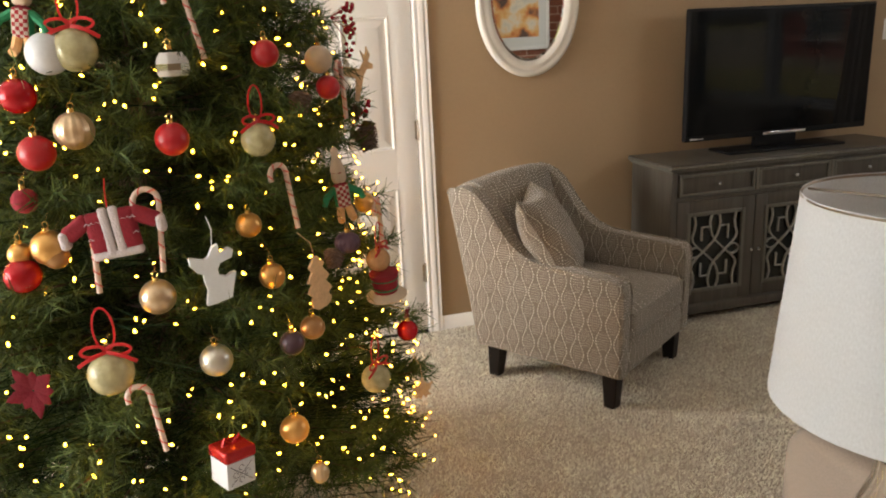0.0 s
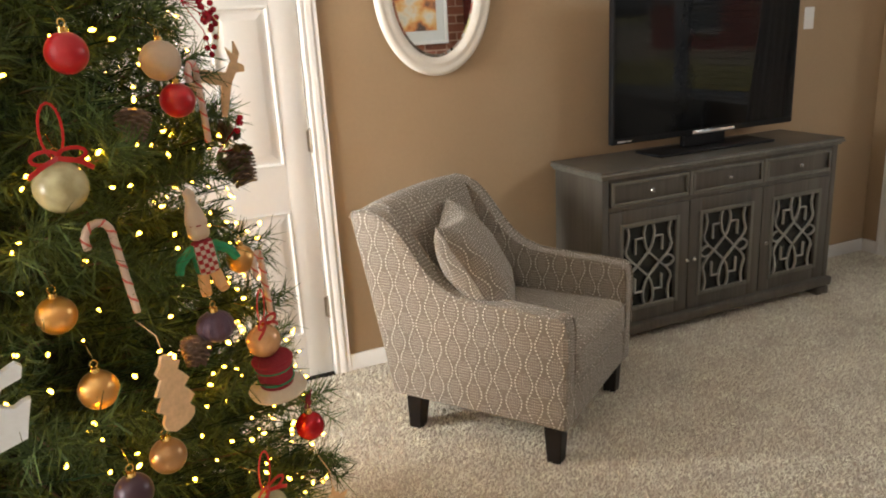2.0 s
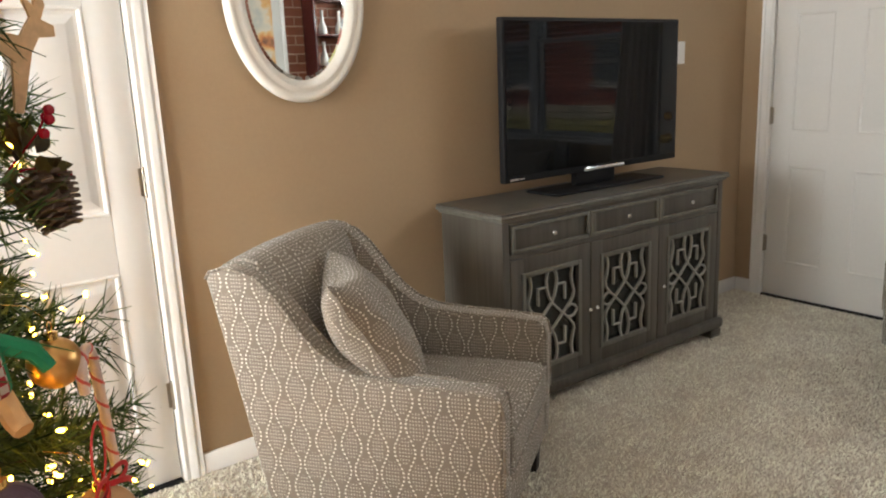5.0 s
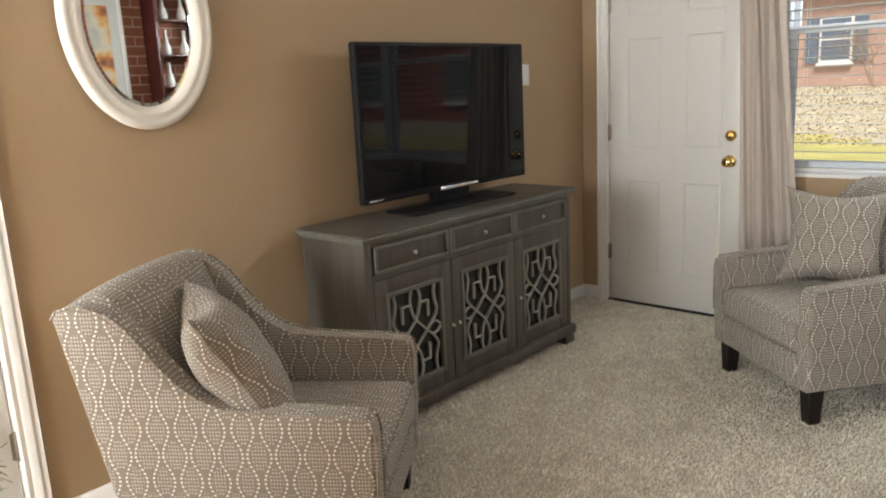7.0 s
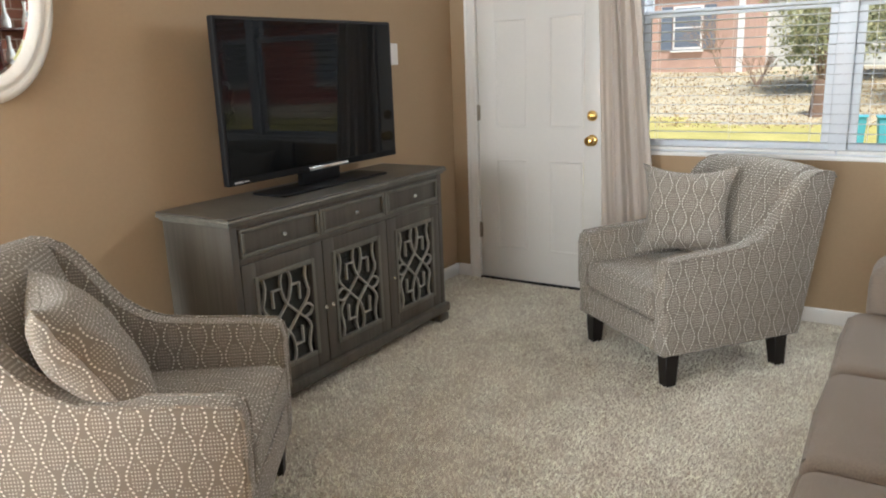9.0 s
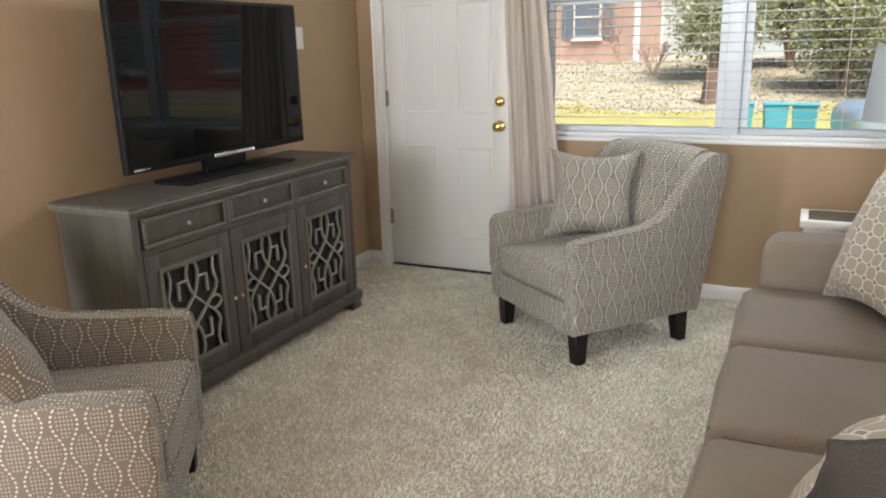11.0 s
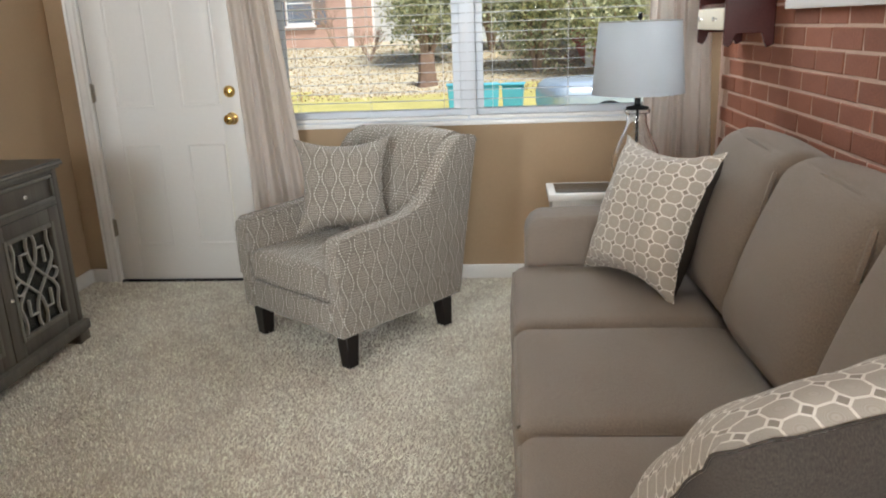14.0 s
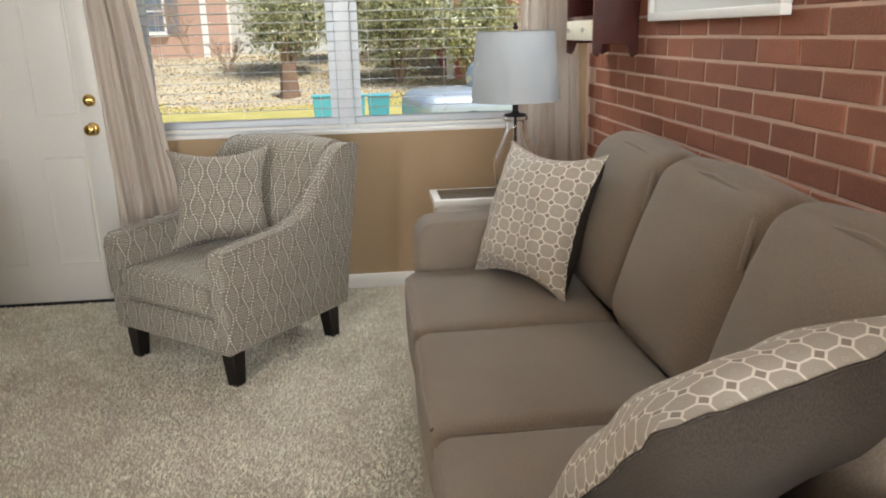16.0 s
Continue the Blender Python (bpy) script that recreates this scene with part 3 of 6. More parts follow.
curtain(pose(EX - 0.10, 5.715, 0, 0, 0, -90), 0.28, 0.02, 2.2, "pale taupe curtain hanging beside the front door", 1.3, 5, 0.036, -0.14)
curtain(pose(EX - 0.10, 3.69, 0, 0, 0, -90), 0.33, 0.02, 2.2, "pale taupe curtain hanging at the brick wall", 5.1, 5)
curtain(pose(1.28, NY - 0.09, 0), 0.22, 0.02, 2.2, "pale curtain hanging behind the Christmas tree", 8.1, 4)
bm = bmesh.new()
tube(bm, [(EX - 0.10, 3.49, 2.22), (EX - 0.10, 5.86, 2.22)], 0.011, 12)
for yy in (3.52, 5.83):
    tube(bm, [(EX - 0.10, yy, 2.22), (EX - 0.001, yy, 2.22)], 0.007, 8)
tagged(part("curtain_rod", bm, M_NICKEL), "dark metal curtain rod above the double window", "curtain rod")

# ---------------------------------------------------------------- armchairs


def side_outline():
    """Side of the armchair, front at -y: arm, sweep up to the back, raked rear."""
    pts = [(-0.345, 0.150), (-0.350, 0.30), (-0.352, 0.500), (-0.345, 0.535), (-0.325, 0.552), (-0.20, 0.560), (-0.06, 0.566), (0.04, 0.576), (0.11, 0.600), (0.165, 0.640), (0.21, 0.690), (0.25, 0.745), (0.29, 0.795), (0.335, 0.835), (0.385, 0.857), (0.435, 0.863), (0.475, 0.852), (0.490, 0.830), (0.455, 0.66), (0.405, 0.42), (0.352, 0.150)]
    return pts


def armchair(m, label):
    th = thing("armchair", label, "armchair", m, "pair of armchairs")
    W, T = 0.35, 0.085
    prof = side_outline()
    for s in (-1, 1):
        a, b = (W - T, W) if s > 0 else (-W, -W + T)
        part("arm", prism(bmesh.new(), prof, a, b, 0.016), M_DOTS, th, uv=True)
        for e in (a, b):
            edge = [(e + (0.006 if e < s * (W - T / 2) else -0.006), y, z) for y, z in prof[1:18]]
            bm = bmesh.new()
            tube(bm, edge, 0.0045, 6)
            part("piping", bm, M_DOTS, th, uv=True)
    # back: raked slab with a soft face and a rolled top
    bm = bmesh.new()
    iw = W - T + 0.004
    prof_b = [(0.155, 0.30), (0.175, 0.42), (0.215, 0.52), (0.262, 0.63), (0.305, 0.74), (0.335, 0.82), (0.355, 0.855), (0.39, 0.872), (0.43, 0.874), (0.468, 0.860), (0.482, 0.835), (0.448, 0.66), (0.398, 0.42), (0.345, 0.152), (0.26, 0.152)]
    n = 14
    rows = []
    for i in range(n + 1):
        x = -iw + 2 * iw * i / n
        u = x / iw
        rows.append([bm.verts.new((x, y - (0.028 * (1 - u * u) if k in (1, 2, 3, 4, 5) else 0), z + (0.012 * (1 - u * u) if k in (6, 7, 8, 9) else 0))) for k, (y, z) in enumerate(prof_b)])
    for A, B in zip(rows, rows[1:]):
        for k in range(len(prof_b)):
            q = (k + 1) % len(prof_b)
            bm.faces.new((A[k], A[q], B[q], B[k]))
    bm.faces.new(rows[0])
    bm.faces.new(list(reversed(rows[-1])))
    bmesh.ops.recalc_face_normals(bm, faces=bm.faces)
    part("backrest", bm, M_DOTS, th, uv=True)
    part("seat_rail", rbox(bmesh.new(), 0, -0.08, 0.215, 2 * iw, 0.53, 0.13, 0.012, 4), M_DOTS, th, uv=True)
    part("seat_cushion", rbox(bmesh.new(), 0, -0.085, 0.352, 2 * iw - 0.006, 0.545, 0.135, 0.035, 8, (0, 0.0, 0.018), 0.003), M_DOTS, th, uv=True)
    bm = bmesh.new()
    for z in (0.302, 0.402):
        tube(bm, [(-iw + 0.01, -0.353, z), (0, -0.360, z + 0.004), (iw - 0.01, -0.353, z)], 0.0045, 6)
    part("piping", bm, M_DOTS, th, uv=True)
    for sx in (-1, 1):
        for front in (True, False):
            bm = bmesh.new()
            y = -0.312 if front else 0.312
            top, bot = 0.034, 0.025
            ring = []
            for z, h, dy in ((0.0, bot, 0.0), (0.155, top, 0.0)):
                cxx = sx * (0.32 - 0.025) - sx * 0.004 * (z > 0)
                cyy = y + (0.025 if front else -0.025) + (0.0 if front else (-0.01 if z > 0 else 0.0))
                ring.append([bm.verts.new((cxx + a * h, cyy + b * h, z)) for a, b in ((-1, -1), (1, -1), (1, 1), (-1, 1))])
            A, B = ring
            for k in range(4):
                bm.faces.new((A[k], A[(k + 1) % 4], B[(k + 1) % 4], B[k]))
            bm.faces.new(list(reversed(A)))
            bm.faces.new(B)
            bmesh.ops.bevel(bm, geom=bm.edges[:], offset=0.003, segments=1, affect="EDGES")
            part("leg", bm, M_LEG, th, "tapered espresso-stained wooden leg")
    return th


def cushion(name, w, h, t, m, material, label, back=None, ear=0.085, seed=0.0, trim=None):
    """A square scatter cushion: sewn edges, pointed corners, plump middle. Local x-z is its face, -y its front."""
    th = thing(name, label, "cushion", m)
    n = 22
    rims = []
    for side in (-1, 1):
        bm = bmesh.new()
        grid = []
        for j in range(n + 1):
            row = []
            for i in range(n + 1):
                u, v = 2 * i / n - 1, 2 * j / n - 1
                pin = 1 - ear * 1.6 * (1 - abs(u) ** 2) * (abs(v) ** 3)
                pin2 = 1 - ear * 1.6 * (1 - abs(v) ** 2) * (abs(u) ** 3)
                x, z = u * w / 2 * pin2, v * h / 2 * pin
                f = max(0.0, (1 - abs(u) ** 3) * (1 - abs(v) ** 3)) ** 0.62
                cr = 0.016 * noise.noise(Vector((u * 2.3 + seed, v * 2.3, side * 3 + seed))) * f ** 0.5
                wr = 0.011 * noise.noise(Vector((u * 5 + seed, v * 5, 1.0))) * (1 - f) * (abs(u * v) ** 0.5)
                y = side * (t / 2 * f + 0.002) + cr + wr
                row.append(bm.verts.new((x, y, z)))
            grid.append(row)
        for j in range(n):
            for i in range(n):
                q = (grid[j][i], grid[j][i + 1], grid[j + 1][i + 1], grid[j + 1][i])
                bm.faces.new(q if side < 0 else tuple(reversed(q)))
        box_uv(bm)
        layer = bm.loops.layers.uv["UVMap"]
        run_u, run_v = {}, {}
        for a in range(n + 1):
            for lane, run in ((grid[a], run_u), ([grid[b][a] for b in range(n + 1)], run_v)):
                far = [0.0]
                for p, q in zip(lane, lane[1:]):
                    far.append(far[-1] + (q.co - p.co).length)
                for p, d in zip(lane, far):
                    run[p] = d - far[n // 2]
        for f in bm.faces:
            for lp in f.loops:
                lp[layer].uv = (run_u[lp.vert] + 3.13, run_v[lp.vert] + 2.07)
        if side < 0:
            edge = [grid[0][i].co.copy() for i in range(n)] + [grid[j][n].co.copy() for j in range(n)] + [grid[n][n - i].co.copy() for i in range(n)] + [grid[n - j][0].co.copy() for j in range(n)]
        part("front_cover" if side < 0 else "back_cover", bm, material if side < 0 or back is None else back, th, angle=80)
    bm = bmesh.new()
    tube(bm, [(p.x * 1.004, p.y + 0.002, p.z * 1.004) for p in edge], 0.0018, 6, True)
    part("seam", bm, trim or material, th, uv=True)
    return th


# the armchair by the mirror and the one by the window
armchair(pose(3.508, 6.197, 0, 0, 0, 35.1), "taupe armchair with pale dotted wavy pattern, below the mirror")
armchair(pose(5.655, 5.226, 0, 0, 0, -128.0), "taupe armchair with pale dotted wavy pattern, in front of the window")

# ---------------------------------------------------------------- sideboard and television


def bar2(bm, pts, y=0.0, w=0.0036):
    tube(bm, [(x, y, z) for x, z in pts], 0, flat=(w, 0.006))


def sideboard():
    X0, X1, F, B = 4.118, 5.568, 6.481, 6.862
    th = thing("sideboard", "grey-washed wooden sideboard with fretwork doors below the television", "sideboard", pose(X0, F, 0))
    W, D = X1 - X0, B - F
    part("side_panel", bm_box(0.0, 0.035, 0.0, D, 0.095, 0.798, 0.003), M_GREY, th)
    part("side_panel", bm_box(W - 0.035, W, 0.0, D, 0.095, 0.798, 0.003), M_GREY, th)
    part("back_panel", bm_box(0.035, W - 0.035, D - 0.012, D, 0.095, 0.798), M_GREY, th)
    part("middle_rail", bm_box(0.035, W - 0.035, 0.0, 0.03, 0.644, 0.666, 0.002), M_GREY, th)
    part("top_rail", bm_box(0.035, W - 0.035, 0.0, 0.03, 0.782, 0.798, 0.002), M_GREY, th)
    part("base_rail", bm_box(-0.012, W + 0.012, -0.026, D, 0.045, 0.094, 0.008), M_GREY, th)
    bm = bmesh.new()
    box(bm, -0.012, W + 0.012, -0.012, D + 0.006, 0.798, 0.810, 0.004)
    box(bm, -0.024, W + 0.024, -0.024, D + 0.010, 0.810, 0.826, 0.006, 3)
    part("top_moulding", bm, M_GREYTOP, th, "paler moulded edge")
    part("top", bm_box(-0.020, W + 0.020, -0.020, D + 0.010, 0.826, 0.835, 0.004, 3), M_TOPWOOD, th, "dark grey-brown washed top")
    for fx in (0.05, W - 0.05):
        for fy in (0.036, D - 0.05):
            bm = bmesh.new()
            box(bm, fx - 0.042, fx + 0.042, fy - 0.064, fy + 0.03, 0.0, 0.0445, 0.008)
            part("foot", bm, M_GREY, th)
    cell = (W - 0.07) / 3
    for i in range(3):
        a, b = 0.035 + cell * i, 0.035 + cell * (i + 1)
        # drawer
        bm = bmesh.new()
        za, zb = 0.668, 0.780
        box(bm, a + 0.012, b - 0.012, 0.004, 0.03, za, zb, 0.002)
        dr = part("drawer", bm, M_GREY, th)
        bm = bmesh.new()
        for q in ((a + 0.012, b - 0.012, za, za + 0.016), (a + 0.012, b - 0.012, zb - 0.016, zb), (a + 0.012, a + 0.028, za + 0.016, zb - 0.016), (b - 0.028, b - 0.012, za + 0.016, zb - 0.016)):
            box(bm, q[0], q[1], -0.007, 0.004, q[2], q[3], 0.004)
        part("moulding", bm, M_GREYTOP, dr)
        bm = bmesh.new()
        lathe(bm, [(0.005, 0.0), (0.004, 0.009), (0.009, 0.014), (0.0105, 0.019), (0.008, 0.024), (0.001, 0.026)], 16)
        bmesh.ops.transform(bm, matrix=Matrix.Translation(((a + b) / 2, 0.004, (za + zb) / 2)) @ Matrix.Rotation(radians(90), 4, "X"), verts=bm.verts)
        part("knob", bm, M_CHROME, dr, "small chrome knob")
        # pilaster between the drawers
        if i:
            part("pilaster", bm_box(a - 0.009, a + 0.009, -0.008, 0.01, 0.667, 0.781, 0.003), M_GREYTOP, th)
        # door
        bm = bmesh.new()
        za, zb = 0.097, 0.642
        fw = 0.076
        for q in ((a + 0.003, a + fw, za, zb), (b - fw, b - 0.003, za, zb), (a + fw, b - fw, za, za + fw), (a + fw, b - fw, zb - fw, zb)):
            box(bm, q[0], q[1], 0.0, 0.022, q[2], q[3], 0.0015)
        dd = part("door", bm, M_GREY, th)
        bm = bmesh.new()
        s = 0.016
        for q in ((a + fw - s, a + fw + 0.004, za + fw - s, zb - fw + s), (b - fw - 0.004, b - fw + s, za + fw - s, zb - fw + s), (a + fw + 0.004, b - fw - 0.004, za + fw - s, za + fw + 0.004), (a + fw + 0.004, b - fw - 0.004, zb - fw - 0.004, zb - fw + s)):
            box(bm, q[0], q[1], -0.007, 0.003, q[2], q[3], 0.004)
        part("moulding", bm, M_GREYTOP, dd)
        part("mirror_panel", bm_box(a + fw, b - fw, 0.016, 0.02, za + fw, zb - fw), M_DARKGLASS, dd, "dark antique mirror glass")
        # fretwork
        w2, h2 = (b - a) / 2 - fw, (zb - za) / 2 - fw
        cx, cz = (a + b) / 2, (za + zb) / 2
        bm = bmesh.new()
        for sx in (-1, 1):
            for sz in (-1, 1):
                # a bar that bows past the middle line, crosses the door and runs out at the far side; a stepped key; a side arc
                for bar in (
                    [(0.11, 1.0), (0.17, 0.90), (0.20, 0.78), (0.17, 0.60), (0.10, 0.43), (0.0, 0.30), (-0.42, 0.0), (-0.68, -0.17), (-0.82, -0.30), (-0.86, -0.42), (-0.78, -0.60), (-0.74, -0.78), (-0.80, -1.0)],
                    [(0.18, 0.66), (0.50, 0.66), (0.50, 0.30)],
                    [(0.56, 0.10), (0.72, 0.14), (0.86, 0.11), (1.0, 0.0)],
                ):
                    bar2(bm, [(cx + sx * w2 * p, cz + sz * h2 * q) for p, q in bar])
        bmesh.ops.translate(bm, verts=bm.verts, vec=(0, 0.006, 0))
        part("fretwork", bm, M_LATW, dd, "silvery curved fretwork", angle=30)
        bm = bmesh.new()
        lathe(bm, [(0.005, 0.0), (0.004, 0.010), (0.009, 0.015), (0.010, 0.020), (0.007, 0.025), (0.001, 0.026)], 14)
        kx = (b - 0.022) if i == 0 else (a + 0.022)
        bmesh.ops.transform(bm, matrix=Matrix.Translation((kx, 0.0, 0.355)) @ Matrix.Rotation(radians(90), 4, "X"), verts=bm.verts)
        part("knob", bm, M_CHROME, dd, "small chrome knob")


sideboard()


def television():
    th = thing("television", "large flat black television switched off, standing on the sideboard", "television", pose(4.885, 6.678, 0.8355))
    z0, z1, hw = 0.070, 0.733, 0.571
    bm = bmesh.new()
    rbox(bm, 0, 0.018, (z0 + z1) / 2, 2 * hw, 0.034, z1 - z0, 0.008, 3)
    part("casing", bm, M_BLACK, th)
    bm = bmesh.new()
    rbox(bm, 0, 0.055, 0.32, 0.9, 0.05, 0.42, 0.02, 3)
    part("back_cover", bm, M_BLACK, th)
    part("screen", bm_box(-hw + 0.014, hw - 0.014, -0.0014, 0.004, z0 + 0.030, z1 - 0.014), M_SCREEN, th, "glossy dark screen")
    bm = bmesh.new()
    box(bm, -hw + 0.03, -hw + 0.075, -0.0016, 0.0, z0 + 0.009, z0 + 0.017)
    box(bm, -hw + 0.08, -hw + 0.11, -0.0016, 0.0, z0 + 0.011, z0 + 0.015)
    part("marking", bm, mat("pale_print", (0.6, 0.6, 0.6), 0.5), th, "small pale printed mark")
    bm = bmesh.new()
    box(bm, -0.36, 0.36, -0.09, 0.10, 0.0, 0.012, 0.004)
    part("stand_base", bm, M_BLACK, th)
    bm = bmesh.new()
    box(bm, -0.13, 0.13, 0.015, 0.05, 0.012, 0.10, 0.006)
    part("stand_neck", bm, M_BLACK, th)
    bm = bmesh.new()
    box(bm, -0.10, 0.17, -0.006, -0.001, z0 + 0.004, z0 + 0.020, 0.002)
    part("trim_strip", bm, M_CHROME, th, "silver strip under the screen")


television()

# ---------------------------------------------------------------- mirror


def oval_mirror():
    th = thing("wall_mirror", "oval wall mirror in a moulded off-white frame", "mirror", pose(3.533, NY - 0.011, 1.642, 0, 0, 1.9))
    A, Bz = 0.272, 0.362
    prof = [(0.0, 0.0), (0.0, -0.016), (0.008, -0.026), (0.020, -0.030), (0.030, -0.026), (0.036, -0.024), (0.046, -0.030), (0.058, -0.028), (0.068, -0.018), (0.076, -0.012), (0.078, -0.006)]
    n = 96
    bm = bmesh.new()
    rings = []
    for k in range(n):
        t = 2 * math.pi * k / n
        c, s = math.cos(t), math.sin(t)
        nx, nz = c * Bz, s * A
        ln = math.hypot(nx, nz)
        nx, nz = nx / ln, nz / ln
        rings.append([bm.verts.new((A * c - o * nx, y, Bz * s - o * nz)) for o, y in prof])
    for k in range(n):
        P, Q = rings[k], rings[(k + 1) % n]
        for j in range(len(prof) - 1):
            bm.faces.new((P[j], Q[j], Q[j + 1], P[j + 1]))
    bmesh.ops.recalc_face_normals(bm, faces=bm.faces)
    part("frame", bm, M_MFRAME, th, angle=60)
    bm = bmesh.new()
    a, b = A - 0.074, Bz - 0.074
    rim = [bm.verts.new((a * math.cos(2 * math.pi * k / n), -0.0075, b * math.sin(2 * math.pi * k / n))) for k in range(n)]
    inn = [bm.verts.new((0.93 * a * math.cos(2 * math.pi * k / n), -0.0095, 0.945 * b * math.sin(2 * math.pi * k / n))) for k in range(n)]
    for k in range(n):
        bm.faces.new((rim[k], rim[(k + 1) % n], inn[(k + 1) % n], inn[k]))
    bm.faces.new(inn)
    bmesh.ops.recalc_face_normals(bm, faces=bm.faces)
    if sum(f.normal.y for f in bm.faces) > 0:
        bmesh.ops.reverse_faces(bm, faces=bm.faces)
    part("mirror_glass", bm, M_MIRROR, th, "bevelled mirror glass", angle=1)


oval_mirror()
tagged(part("light_switch", bm_box(5.72, 5.79, NY - 0.007, NY - 0.001, 1.36, 1.475, 0.003), M_WHITE), "white wall plate beside the television", "wall plate")

# ---------------------------------------------------------------- sofa


def sofa():
    X0, X1, YF, YB = 3.10, 5.155, 4.49, 3.51
    th = thing("sofa", "grey-brown three-seat sofa against the brick wall", "sofa", pose(0, 0, 0))
    for a in (X0, X1 - 0.195):
        poly = [(YB + 0.05, 0.06), (YF - 0.03, 0.06), (YF - 0.03, 0.61)] + [(YF - 0.03 - 0.065 * (1 - math.cos(t)), 0.61 + 0.075 * math.sin(t)) for t in (0.4, 0.8, 1.2, 1.57)] + [(4.1, 0.692), (3.8, 0.700), (YB + 0.05, 0.70)]
        part("arm", prism(bmesh.new(), poly, a, a + 0.195, 0.03, 4), M_SOFA, th, uv=True)
    part("base", bm_box(X0 + 0.195, X1 - 0.195, YB + 0.05, YF - 0.035, 0.06, 0.325, 0.012), M_SOFA, th, uv=True)
    bm = bmesh.new()
    prism(bm, [(YB, 0.06), (YB, 0.85), (YB + 0.05, 0.87), (YB + 0.16, 0.85), (YB + 0.22, 0.3), (YB + 0.22, 0.06)], X0 + 0.03, X1 - 0.03, 0.02)
    part("back_frame", bm, M_SOFA, th, uv=True)
    cw = (X1 - X0 - 0.39) / 3
    for i in range(3):
        cx = X0 + 0.195 + cw * (i + 0.5)
        bm = bmesh.new()
        rbox(bm, cx, (YF + 3.93) / 2 + 0.004, 0.430, cw - 0.004, YF - 3.90, 0.195, 0.045, 8, (0, 0.006, 0.014), 0.004, 3.0)
        sc = part("seat_cushion", bm, M_SOFA, th, uv=True)
        bm = bmesh.new()
        hw = cw / 2 - 0.012
        for z in (0.353, 0.504):
            tube(bm, [(cx - hw, YF - 0.30, z), (cx - hw + 0.004, YF - 0.02, z), (cx - hw + 0.03, YF + 0.010, z), (cx, YF + 0.017, z + 0.004), (cx + hw - 0.03, YF + 0.010, z), (cx + hw - 0.004, YF - 0.02, z), (cx + hw, YF - 0.30, z)], 0.0065, 6)
        part("piping", bm, M_SOFA, sc, uv=True)
        bm = bmesh.new()
        rbox(bm, 0, 0, 0, cw + 0.008, 0.22, 0.49, 0.07, 9, (0, 0.05, 0.015), 0.010, 3.5)
        bmesh.ops.transform(bm, matrix=pose(cx, 3.79, 0.735, 20, 0, 0), verts=bm.verts)
        bc = part("back_cushion", bm, M_SOFA, th, uv=True)
        bm = bmesh.new()
        hw = cw / 2 - 0.035
        tube(bm, [(-hw - 0.02, 0.100, 0.065), (-hw, 0.103, 0.165), (-hw + 0.03, 0.092, 0.203), (0, 0.098, 0.220), (hw - 0.03, 0.092, 0.203), (hw, 0.103, 0.165), (hw + 0.02, 0.100, 0.065)], 0.008, 6)
        bmesh.ops.transform(bm, matrix=pose(cx, 3.79, 0.735, 20, 0, 0), verts=bm.verts)
        part("piping", bm, M_SOFA, bc, uv=True)
    for fx in (X0 + 0.07, X1 - 0.07):
        for fy in (YB + 0.1, YF - 0.09):
            part("foot", bm_box(fx - 0.03, fx + 0.03, fy - 0.03, fy + 0.03, 0, 0.06, 0.004), M_LEG, th)


sofa()
cushion("cushion", 0.44, 0.46, 0.19, pose(4.76, 4.085, 0.742, 0, 0, -151) @ pose(0, 0, 0, -21), M_LATT, "pale scatter cushion with lattice pattern on the sofa", M_CHEN, ear=0.12, seed=2.2)
cushion("cushion", 0.54, 0.54, 0.19, pose(3.427, 4.082, 0.722, 0, 0, 112) @ pose(0, 0, 0, -43) @ pose(0, 0, 0, 0, 8, 0), M_LATT, "scatter cushion with lattice front and dark chenille back on the sofa", M_CHEN, ear=0.06, seed=7.7, trim=M_CHEN)

# ---------------------------------------------------------------- end tables and lamps


def end_table(m, label, w=0.44, d=0.44, h=0.62):
    th = thing("end_table", label, "table", m, "pair of end tables")
    part("top", bm_box(-w / 2, w / 2, -d / 2, d / 2, h - 0.03, h, 0.004), M_CERAMIC, th, "pale glossy top")
    part("tray_inset", bm_box(-w / 2 + 0.03, w / 2 - 0.03, -d / 2 + 0.03, d / 2 - 0.03, h + 0.0005, h + 0.003), M_DARKGLASS, th, "mirrored inset")
    part("apron", bm_box(-w / 2 + 0.015, w / 2 - 0.015, -d / 2 + 0.015, d / 2 - 0.015, h - 0.10, h - 0.03), M_CERAMIC, th)
    for sx in (-1, 1):
        for sy in (-1, 1):
            x, y = sx * (w / 2 - 0.035), sy * (d / 2 - 0.035)
            part("leg", bm_box(x - 0.018, x + 0.018, y - 0.018, y + 0.018, 0, h - 0.10, 0.003), M_CERAMIC, th)


